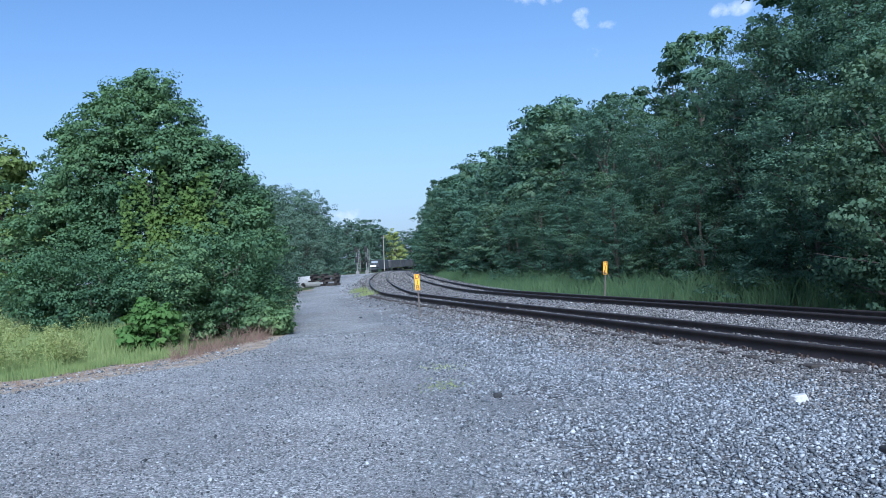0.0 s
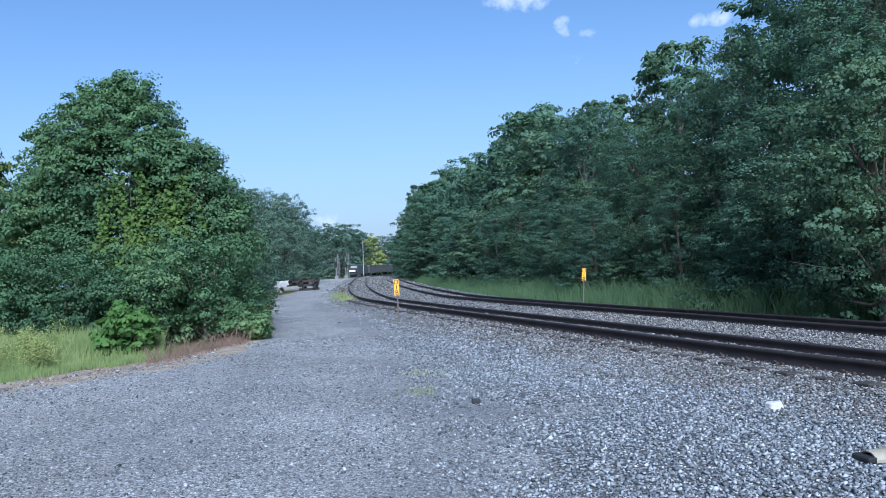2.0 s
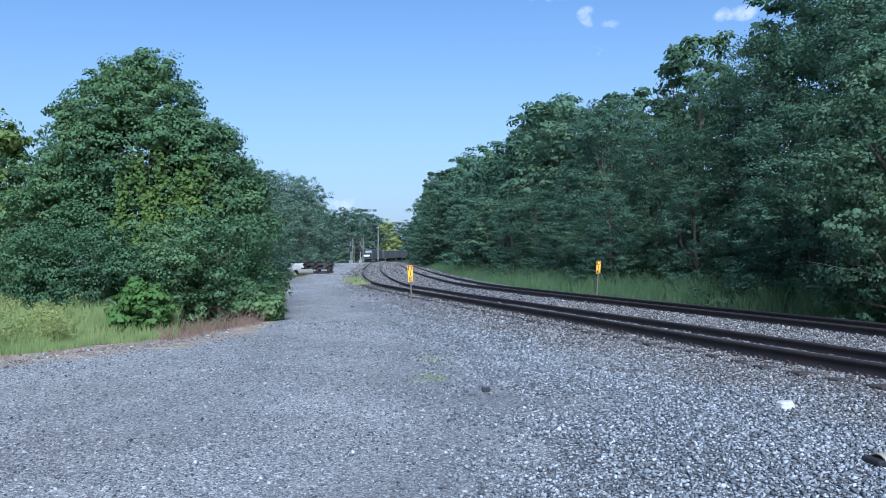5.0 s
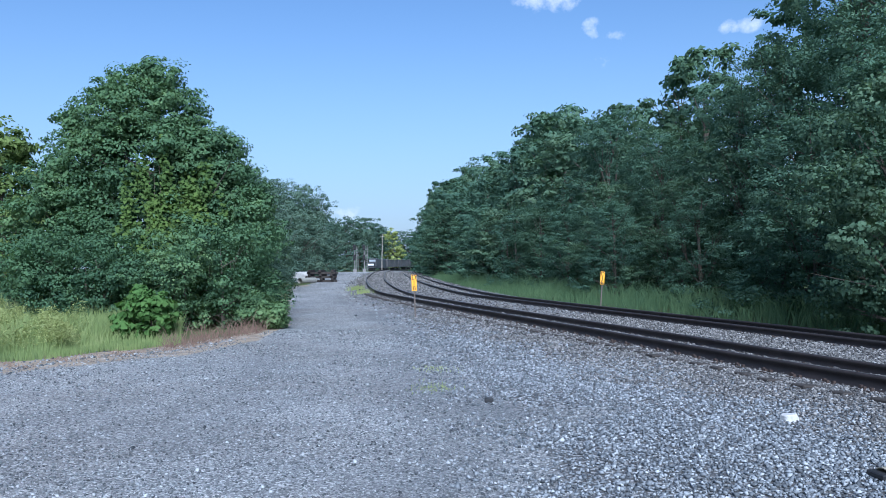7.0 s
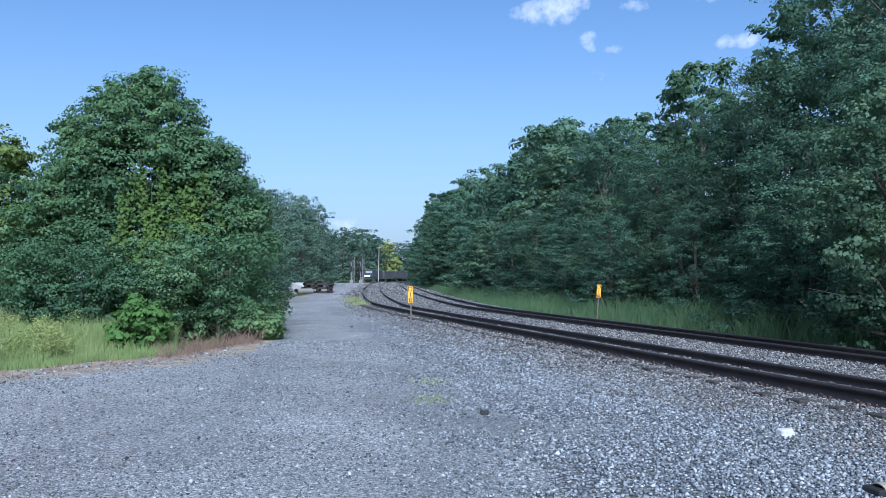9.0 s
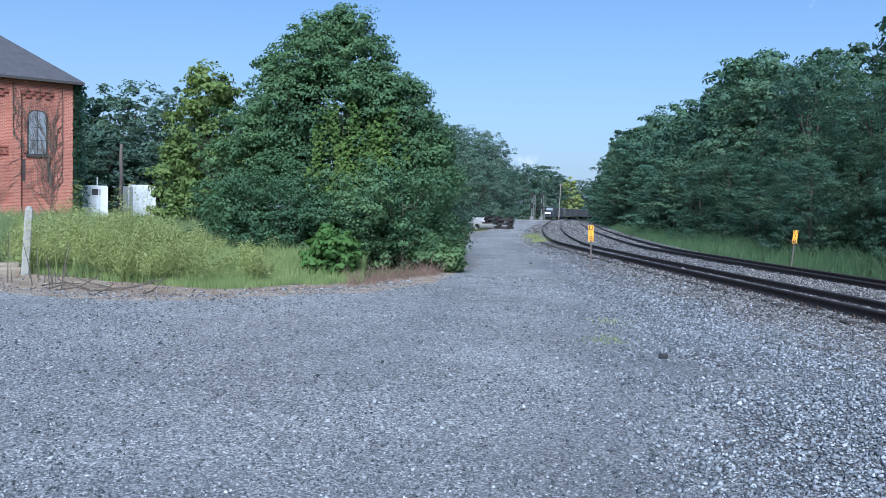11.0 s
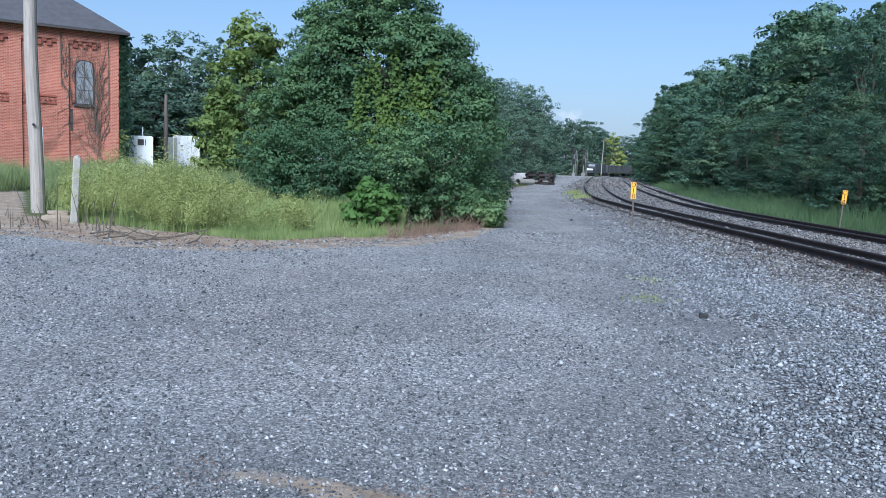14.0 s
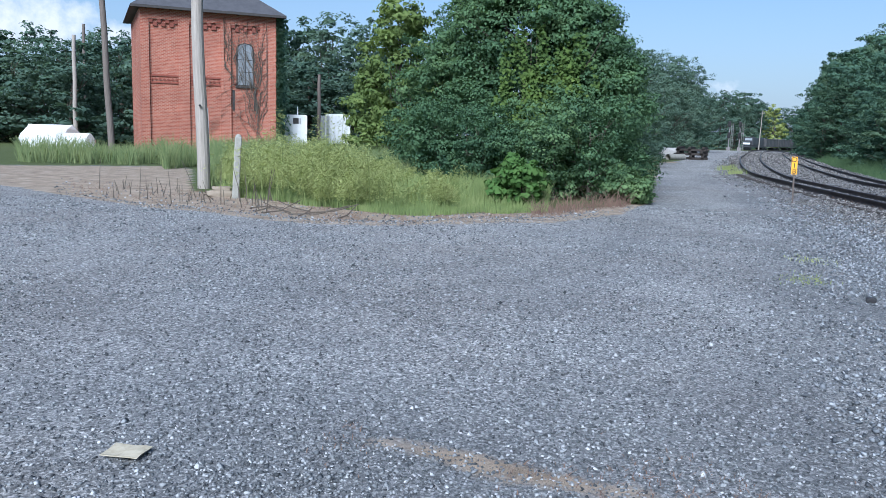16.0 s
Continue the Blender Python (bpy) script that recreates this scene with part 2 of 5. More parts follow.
def ground_material():
    k = Mat("ground_surface", rough=0.92, spec=0.2)
    big, mid, fine = k.noise(0.35, 4), k.noise(2.2, 5), k.noise(30, 6, 0.8)
    specks = k.cells(48, "Color")
    sep = k.n.new("ShaderNodeSeparateColor")
    k.l.new(specks, sep.inputs[0])
    small = k.n.new("ShaderNodeSeparateColor")
    k.l.new(k.cells(75, "Color"), small.inputs[0])
    grain = k.math("ADD", k.math("MULTIPLY", fine, 0.5), k.math("ADD", k.math("MULTIPLY", sep.outputs[0], 0.24), k.math("MULTIPLY", small.outputs[1], 0.26)))
    lot = k.ramp(grain, ((0.25, (0.04, 0.042, 0.046)), (0.43, (0.155, 0.164, 0.172)), (0.6, (0.29, 0.302, 0.31)), (0.75, (0.66, 0.67, 0.67))))
    lot = k.mix(k.ramp(big, ((0.38, (0, 0, 0)), (0.62, (0.85, 0.85, 0.85)))), lot, k.ramp(grain, ((0.2, (0.045, 0.045, 0.046)), (0.5, (0.16, 0.16, 0.16)), (0.78, (0.46, 0.455, 0.45)))))
    under = k.ramp(k.cells(22, "Distance"), ((0.0, (0.5, 0.5, 0.5)), (0.35, (0.26, 0.262, 0.265)), (0.6, (0.09, 0.09, 0.092))))
    soil = k.ramp(k.math("ADD", k.math("MULTIPLY", mid, 0.6), k.math("MULTIPLY", fine, 0.4)), ((0.3, (0.14, 0.108, 0.08)), (0.5, (0.31, 0.25, 0.19)), (0.7, (0.5, 0.43, 0.35))))
    turf = k.ramp(k.math("ADD", k.math("MULTIPLY", mid, 0.5), k.math("MULTIPLY", fine, 0.5)), ((0.25, (0.045, 0.06, 0.025)), (0.55, (0.085, 0.11, 0.04)), (0.85, (0.17, 0.18, 0.075))))
    wob = k.math("MULTIPLY", k.math("SUBTRACT", mid, 0.5), 0.7)

    def mask(name):
        return k.ramp(k.math("ADD", k.attr(name), wob), ((0.4, (0, 0, 0)), (0.6, (1, 1, 1))))

    lot = k.mix(1.0, lot, k.ramp(k.math("ADD", k.math("MULTIPLY", k.noise(0.22, 3), 0.55), k.math("MULTIPLY", k.noise(1.1, 4), 0.45)), ((0.34, (0.88, 0.88, 0.88)), (0.66, (1.4, 1.37, 1.33)))), "MULTIPLY")
    worn = k.ramp(k.math("ADD", k.math("MULTIPLY", fine, 0.75), k.math("MULTIPLY", small.outputs[1], 0.25)), ((0.2, (0.035, 0.037, 0.039)), (0.5, (0.14, 0.147, 0.154)), (0.78, (0.4, 0.41, 0.42))))
    lot = k.mix(k.ramp(k.math("ADD", k.attr("m_worn"), wob), ((0.2, (0, 0, 0)), (0.85, (0.85, 0.85, 0.85)))), lot, worn)
    c = k.mix(mask("m_soil"), lot, soil)
    c = k.mix(mask("m_ballast"), c, under)
    c = k.mix(mask("m_turf"), c, turf)
    k.color(c)
    k.bump(grain, 1.0, 0.03)
    return k.m


M["ground"] = ground_material()


def brick_material():
    k = Mat("weathered_red_brick", rough=0.9, spec=0.15)
    t = k.n.new("ShaderNodeTexBrick")
    sep = k.n.new("ShaderNodeSeparateXYZ")
    com = k.n.new("ShaderNodeCombineXYZ")
    k.l.new(k.tc.outputs["Object"], sep.inputs[0])
    k.l.new(k.math("ADD", sep.outputs[0], sep.outputs[1]), com.inputs[0])
    k.l.new(sep.outputs[2], com.inputs[1])
    k.l.new(com.outputs[0], t.inputs["Vector"])
    t.inputs["Scale"].default_value = 1.0
    t.inputs["Brick Width"].default_value, t.inputs["Row Height"].default_value = 0.215, 0.078
    t.inputs["Mortar Size"].default_value, t.inputs["Mortar Smooth"].default_value, t.inputs["Bias"].default_value = 0.011, 0.2, -0.1
    t.inputs["Color1"].default_value, t.inputs["Color2"].default_value = (0.3, 0.09, 0.062, 1), (0.41, 0.15, 0.105, 1)
    t.inputs["Mortar"].default_value = (0.42, 0.27, 0.21, 1)
    stain = k.ramp(k.noise(0.5, 5), ((0.35, (0.78, 0.76, 0.75)), (0.7, (1.08, 1.05, 1.02))))
    k.color(k.mix(1.0, t.outputs["Color"], stain, "MULTIPLY"))
    k.bump(t.outputs["Fac"], -0.5, 0.01)
    return k.m


M["brick"] = brick_material()
M["brick_dark"] = plain("dark_brick_trim", ((0.2, (0.17, 0.055, 0.04)), (0.8, (0.28, 0.09, 0.065))), 9)


# ---- helpers of this scene ----
def part(name, bm, material, parent=None, label=""):
    """Links a bmesh as one mesh object, under a thing or a part."""
    me = bpy.data.meshes.new(name)
    bm.to_mesh(me)
    bm.free()
    me.materials.append(M[material] if isinstance(material, str) else material)
    ob = new(name, me)
    ob.parent = parent
    if label:
        tagged(ob, label)
    return ob


def raw(name, verts, faces, material, parent=None, normals=None):
    """Links arrays of vertices and of faces with equal corner counts as one mesh object; normals shade leaves as the rounded mass they form."""
    verts, faces = np.asarray(verts, np.float32), np.asarray(faces, np.int32)
    me = bpy.data.meshes.new(name)
    k = faces.shape[1]
    me.vertices.add(len(verts))
    me.vertices.foreach_set("co", verts.ravel())
    me.loops.add(faces.size)
    me.loops.foreach_set("vertex_index", faces.ravel())
    me.polygons.add(len(faces))
    me.polygons.foreach_set("loop_start", np.arange(0, faces.size, k, dtype=np.int32))
    me.update(calc_edges=True)
    if normals is not None:
        me.normals_split_custom_set_from_vertices(np.asarray(normals, np.float32))
    me.materials.append(M[material] if isinstance(material, str) else material)
    ob = new(name, me)
    ob.parent = parent
    return ob


def thing(name, m, label, category, group="", kind=""):
    ob = new(name)
    ob.empty_display_size = 0.2
    ob.matrix_basis = m
    return tagged(ob, label, category, group, kind)


def box(bm, x0, x1, y0, y1, z0, z1, bevel=0.0):
    """Adds a box, bevelled where asked, to bm."""
    r = bmesh.ops.create_cube(bm, size=1.0, matrix=Matrix.Translation(((x0 + x1) / 2, (y0 + y1) / 2, (z0 + z1) / 2)) @ Matrix.Diagonal((x1 - x0, y1 - y0, z1 - z0, 1)))
    if bevel:
        edges = list({e for v in r["verts"] for e in v.link_edges})
        bmesh.ops.bevel(bm, geom=edges, offset=bevel, segments=1, affect="EDGES")
    return bm


def boxed(*a, bevel=0.0):
    return box(bmesh.new(), *a, bevel=bevel)


def tube(bm, pts, radii, sides=8, cap=True):
    """Adds a tapered tube along points to bm."""
    rings = []
    for i, p in enumerate(pts):
        p = Vector(p)
        d = (Vector(pts[min(i + 1, len(pts) - 1)]) - Vector(pts[max(i - 1, 0)])).normalized()
        side = d.orthogonal().normalized() if abs(d.z) < 0.9 else Vector((1, 0, 0)) - d * d.x
        side.normalize()
        up = d.cross(side)
        rings.append([bm.verts.new(p + radii[i] * (math.cos(a) * side + math.sin(a) * up)) for a in (math.tau * k / sides for k in range(sides))])
    for a, b in zip(rings, rings[1:]):
        for k in range(sides):
            bm.faces.new((a[k], a[(k + 1) % sides], b[(k + 1) % sides], b[k]))
    if cap:
        bm.faces.new(rings[0][::-1])
        bm.faces.new(rings[-1])
    return bm


def spline(pts, n):
    """Points on a smooth curve through pts, evenly in the parameter."""
    p = np.array(pts, float)
    p = np.vstack([2 * p[0] - p[1], p, 2 * p[-1] - p[-2]])
    out = []
    for s in np.linspace(0, len(pts) - 1 - 1e-9, n):
        i = int(s)
        u = s - i
        a, b, c, d = p[i:i + 4]
        out.append(0.5 * (2 * b + (c - a) * u + (2 * a - 5 * b + 4 * c - d) * u * u + (3 * b - a - 3 * c + d) * u ** 3))
    return np.array(out)


def even(poly, step):
    """A polyline resampled at even steps of length, with its directions."""
    seg = np.linalg.norm(np.diff(poly, axis=0), axis=1)
    s = np.concatenate([[0], np.cumsum(seg)])
    at = np.arange(0, s[-1], step)
    p = np.stack([np.interp(at, s, poly[:, k]) for k in range(poly.shape[1])], 1)
    d = np.gradient(p, axis=0)
    return p, d / np.linalg.norm(d, axis=1, keepdims=True)


# ---- the plan: two tracks in a curve, the lot beside them ----
GAUGE = 1.435
NEAR_RAIL = spline([(31, -34), (19, -17), (11.2, -4.5), (7.3, 2.8), (4.83, 8.7), (2.72, 16.2), (0.75, 23.3), (-1.2, 30.6), (-3.3, 40.5), (-5.6, 62), (-7.3, 84), (-10, 130), (-11.9, 200), (-10.5, 250), (-4, 310), (8, 370)], 900)


def offset(poly, dist):
    """A line beside poly, dist metres to its right seen in its direction."""
    d = np.gradient(poly, axis=0)
    d /= np.linalg.norm(d, axis=1, keepdims=True)
    return poly + dist * np.stack([d[:, 1], -d[:, 0]], 1)


NEAR_MID = offset(NEAR_RAIL, GAUGE / 2 + 0.035)
FAR_MID = offset(NEAR_RAIL, GAUGE / 2 + 0.035 + 4.0)
BRANCH = spline([(-2, 400), (-12, 358), (-20.5, 324), (-26, 297), (-33, 262), (-47, 225), (-80, 190), (-140, 165)], 200)


def side_of(xy):
    """Signed distance from the near rail, positive towards the tracks, and the place along it."""
    ref, d = even(NEAR_RAIL, 0.6)
    out, idx = np.empty(len(xy)), np.empty(len(xy), int)
    for a in range(0, len(xy), 4000):
        v = xy[a:a + 4000, None, :] - ref[None]
        i = (v ** 2).sum(2).argmin(1)
        w = v[np.arange(len(i)), i]
        out[a:a + 4000] = w[:, 0] * d[i, 1] - w[:, 1] * d[i, 0]
        idx[a:a + 4000] = i
    return out, ref[idx, 1]


def smooth(a, b, x):
    t = np.clip((np.asarray(x, float) - a) / (b - a), 0, 1)
    return t * t * (3 - 2 * t)


def wave(xy, scale, seed=0.0):
    """Cheap smooth unevenness, -1 to 1."""
    x, y = xy[:, 0] / scale + seed, xy[:, 1] / scale - seed
    return (np.sin(x * 1.7 + 1.3 * np.sin(y * 1.1)) + np.sin(y * 1.9 + 1.7 * np.sin(x * 0.8 + 2)) + np.sin((x + y) * 2.9)) / 3


def ballast_reach(y):
    """How far the loose ballast spreads from the near rail towards the lot."""
    return np.interp(y, (3, 7, 8.5, 10.2, 13, 16, 20, 28, 45), (4.6, 5.0, 4.3, 3.75, 3.3, 2.7, 1.9, 1.3, 1.1))


def descent(xy):
    """The land falls a little towards the bend."""
    return -1.6 * smooth(130, 320, np.hypot(xy[:, 0], xy[:, 1]))


def ground_height(xy):
    s, y = side_of(xy)
    rise = smooth(-1.7, -0.45, s)
    bed = 0.105 * rise + np.interp(s, (-1.0, 0.2, 1.4, 3.9, 5.4, 7.0, 9.0), (0.0, 0.03, -0.075, -0.105, -0.2, -0.3, -0.33))
    toe = 0.06 * smooth(-ballast_reach(y), -ballast_reach(y) + 1.5, s) * (1 - rise)
    far = np.hypot(xy[:, 0], xy[:, 1])
    rough = 0.018 * wave(xy, 1.7) + 0.03 * wave(xy, 6.0, 3.0) * smooth(8, 20, far)
    left = smooth(0, 3, -xy[:, 0] - 8.5) * smooth(11, 15, xy[:, 1])
    return bed + toe + rough * (1 - smooth(-2.5, 0, s)) + 0.03 * left + descent(xy)


def z_at(x, y):
    return float(ground_height(np.array([[x, y]], float))[0])


def lot_edge(az):
    """How far out the gravel reaches on the left, by bearing in degrees."""
    return np.interp(az, (-60, -50, -44.4, -41, -38, -34, -30, -26, -22.5, -17, -12.4, -10.6, -10.1), (30, 21, 17.2, 16.6, 15.6, 14.7, 14.5, 14.8, 15.8, 16.6, 19.0, 22.6, 60))


def turf_start(az):
    """How far past the gravel's edge the grass begins: bare soil lies round the poles."""
    return np.interp(az, (-50, -41, -37, -33, -29, -25, -20), (4.5, 3.4, 2.6, 2.1, 1.2, 0.7, 0.7))


def build_ground():
    n = 360
    u = np.linspace(-1, 1, n)
    xs = 4.0 * np.sinh(6.3 * u)
    ys = 4.0 * np.sinh(6.3 * u) + 9
    X, Y = np.meshgrid(xs, ys)
    xy = np.stack([X.ravel(), Y.ravel()], 1)
    z = ground_height(xy)
    i = np.arange(n * n).reshape(n, n)
    faces = np.stack([i[:-1, :-1], i[:-1, 1:], i[1:, 1:], i[1:, :-1]], -1).reshape(-1, 4)
    ob = raw("ground", np.column_stack([xy, z]), faces, "ground")
    ob.data.polygons.foreach_set("use_smooth", np.ones(len(faces), bool))
    s, y = side_of(xy)
    az, r = np.degrees(np.arctan2(xy[:, 0], xy[:, 1])), np.hypot(xy[:, 0], xy[:, 1])
    beyond = r - lot_edge(az)
    reach = ballast_reach(y)
    ballast = smooth(-reach - 0.9, -reach + 0.9, s) * (1 - smooth(6.4, 7.6, s))
    left = (az < -9) & (xy[:, 1] > 0)
    start = turf_start(az)
    west = np.where(left, smooth(start, start + 1.0, beyond), 0)
    soil = np.where(left, smooth(-1.1 - 0.7 * (az > -24), 0.1 - 0.4 * (az > -24), beyond), 0) * (1 - smooth(start + 1.5, start + 3, beyond))
    yard = smooth(41.0, 42.5, -az) * (1 - smooth(31, 36, r)) * left * (beyond > 0)
    soil = np.maximum(soil, yard)
    turf = np.maximum(west * (1 - yard), smooth(6.8, 7.8, s))
    turf = np.maximum(turf, smooth(120, 180, r) * (1 - ballast))
    patch = np.maximum(np.exp(-((xy[:, 0] - 1.45) ** 2 + (xy[:, 1] - 8.5) ** 2) / 0.35), 0.9 * np.exp(-((xy[:, 0] - 1.2) ** 2 + (xy[:, 1] - 4.1) ** 2 / 0.4) / 1.2))
    soil = np.maximum(soil, 0.75 * np.exp(-((xy[:, 0] + 1.3) ** 2 / 1.0 + (xy[:, 1] - 3.6) ** 2 / 0.05)))
    # Wheel marks along the ballast.
    wheel_and_dark = np.exp(-((s + reach + 0.7) / 0.7) ** 2) * smooth(4, 7, xy[:, 1]) * (1 - smooth(24, 60, xy[:, 1]))
    wheel_and_dark = np.maximum(wheel_and_dark, 0.75 * np.exp(-((s + reach + 2.9 + 0.03 * xy[:, 1]) / 0.45) ** 2) * smooth(6, 9, xy[:, 1]))
    # Darker band across the lot around y 3.6, then a darker patch.
    wheel_and_dark = np.maximum(wheel_and_dark, 1.1 * np.exp(-((xy[:, 1] - 3.6 - 0.08 * xy[:, 0]) / 1.5) ** 2))
    wheel_and_dark = np.maximum(wheel_and_dark, 1.6 * np.exp(-(((xy[:, 0] - 0.65) / 0.75) ** 2 + ((xy[:, 1] - 8.9) / 0.8) ** 2)))
    worn = np.clip(0.1 + 0.5 * wheel_and_dark + 0.22 * wave(xy, 1.9, 5.0) + 0.12 * wave(xy, 0.6, 8.0), 0, 1)
    for name, values in (("m_worn", worn), ("m_soil", soil), ("m_ballast", ballast * (1 - 0.9 * patch)), ("m_turf", turf)):
        a = ob.data.attributes.new(name, "FLOAT", "POINT")
        a.data.foreach_set("value", values.astype(np.float32))
    return tagged(ob, "grey gravel lot running into soil, ballast and turf", "ground", kind="structure")


build_ground()


RAIL_HEAD = [(-0.022, 0.1752), (0.022, 0.1752), (0.022, 0.178), (-0.022, 0.178)]


def rail_bm(line, z, prof=None):
    """A rail of railway section, or another profile, swept along a plan line."""
    prof = prof or [(-0.07, 0), (0.07, 0), (0.07, 0.012), (0.012, 0.03), (0.01, 0.12), (0.036, 0.135), (0.036, 0.165), (0.028, 0.175), (-0.028, 0.175), (-0.036, 0.165), (-0.036, 0.135), (-0.01, 0.12), (-0.012, 0.03), (-0.07, 0.012)]
    d = np.gradient(line, axis=0)
    d /= np.linalg.norm(d, axis=1, keepdims=True)
    nrm = np.stack([d[:, 1], -d[:, 0]], 1)
    k = len(prof)
    verts = np.concatenate([np.column_stack([line + a * nrm, z + b + descent(line)])[:, None] for a, b in prof], 1).reshape(-1, 3)
    i = np.arange(len(line) - 1)[:, None] * k
    j = np.arange(k)[None]
    faces = np.stack([i + j, i + (j + 1) % k, i + k + (j + 1) % k, i + k + j], -1).reshape(-1, 4)
    return verts, faces


def build_track(name, mid, z_left, z_right, label, upto):
    track = thing(name, Matrix(), label, "railway track", kind="structure")
    for dist, z in ((-GAUGE / 2 - 0.035, z_left), (GAUGE / 2 + 0.035, z_right)):
        line, _ = even(offset(mid, dist), 0.7)
        v, f = rail_bm(line, z - 0.175)
        rail = raw("rail", v, f, "rail", track)
        v, f = rail_bm(line, z - 0.175, RAIL_HEAD)
        raw("running_surface", v, f, "rail_top", rail)
    p, d = even(mid, 0.53)
    cant = math.atan2(z_left - z_right, GAUGE)
    tie_me, plate_me = None, None
    for (x, y), (dx, dy) in zip(p, d):
        if y < -1 or y > upto:
            continue
        rz = math.degrees(math.atan2(dy, dx)) - 90
        m = pose(x, y, (z_left + z_right) / 2 - 0.19, 0, math.degrees(cant), rz + random.uniform(-1.2, 1.2))
        if tie_me is None:
            tie = part("tie", boxed(-1.3, 1.3, -0.11, 0.11, -0.17, 0.0, bevel=0.012), "tie", track)
            tie_me = tie.data
        else:
            tie = new("tie", tie_me)
            tie.parent = track
        tie.matrix_basis = m @ pose(random.uniform(-0.07, 0.07), 0, random.uniform(-0.012, 0.006))
        if y < 26:
            for sx in (-GAUGE / 2 - 0.035, GAUGE / 2 + 0.035):
                if plate_me is None:
                    bm = boxed(-0.17, 0.17, -0.09, 0.09, 0.0, 0.014)
                    for px in (-0.1, 0.1):
                        for py in (-0.05, 0.05):
                            box(bm, px - 0.018, px + 0.018, py - 0.018, py + 0.018, 0.0, 0.05)
                    box(bm, -0.09, -0.06, 0.1, 0.14, 0.0, 0.06)
                    box(bm, 0.06, 0.09, 0.1, 0.14, 0.0, 0.06)
                    pl = part("tie_plate", bm, "plate", track)
                    plate_me = pl.data
                else:
                    pl = new("tie_plate", plate_me)
                    pl.parent = track
                pl.matrix_basis = m @ pose(sx, 0, 0.004)
    return track


build_track("track_near", NEAR_MID, 0.30, 0.18, "rusty steel railway track on dark timber ties in ballast", 75)
build_track("track_far", FAR_MID, 0.15, 0.06, "second rusty railway track curving beside the woods", 75)
build_track("track_branch", BRANCH, 0.3, 0.3, "far railway branch line behind the signals", -5)


# ---- stones ----
CUBE_V = np.array([(x, y, z) for x in (-1, 1) for y in (-1, 1) for z in (-1, 1)], float)
CUBE_F = np.array([(0, 1, 3, 2), (4, 6, 7, 5), (0, 4, 5, 1), (2, 3, 7, 6), (0, 2, 6, 4), (1, 5, 7, 3)])
CUBE_T = np.concatenate([CUBE_F[:, (0, 1, 2)], CUBE_F[:, (0, 2, 3)]])
OCTA_V = np.array([(1, 0, 0), (-1, 0, 0), (0, 1, 0), (0, -1, 0), (0, 0, 1), (0, 0, -1)], float)
OCTA_F = np.array([(0, 2, 4), (2, 1, 4), (1, 3, 4), (3, 0, 4), (2, 0, 5), (1, 2, 5), (3, 1, 5), (0, 3, 5)])


def turns(n, rng):
    """n random rotation matrices."""
    q = rng.normal(size=(n, 4))
    q /= np.linalg.norm(q, axis=1, keepdims=True)
    w, x, y, z = q.T
    return np.stack([1 - 2 * (y * y + z * z), 2 * (x * y - z * w), 2 * (x * z + y * w), 2 * (x * y + z * w), 1 - 2 * (x * x + z * z), 2 * (y * z - x * w),
                     2 * (x * z - y * w), 2 * (y * z + x * w), 1 - 2 * (x * x + y * y)], 1).reshape(n, 3, 3)


def stones(name, xy, size, material, rng, base_v=CUBE_V, base_f=CUBE_T, sink=0.25, lift=0.0, z=None):
    """Crushed stones of uneven shape lying on the ground at xy, one joined mesh."""
    n = len(xy)
    shape = base_v[None] * rng.uniform(0.7, 1.35, (n, len(base_v), 1)) + rng.normal(0, 0.24, (n, len(base_v), 3))
    shape *= size[:, None, None] * rng.uniform(0.6, 1.15, (n, 1, 3)) * 0.5
    v = np.einsum("nij,nkj->nki", turns(n, rng), shape)
    v[:, :, 2] *= 0.75
    v[:, :, :2] += xy[:, None]
    v[:, :, 2] += ((ground_height(xy) if z is None else z) + size * sink + lift)[:, None]
    f = base_f[None] + (np.arange(n) * len(base_v))[:, None, None]
    return raw(name, v.reshape(-1, 3), f.reshape(-1, base_f.shape[1]), material)


def spread(rng, n, x0, x1, y0, y1):
    return np.column_stack([rng.uniform(x0, x1, n), rng.uniform(y0, y1, n)])


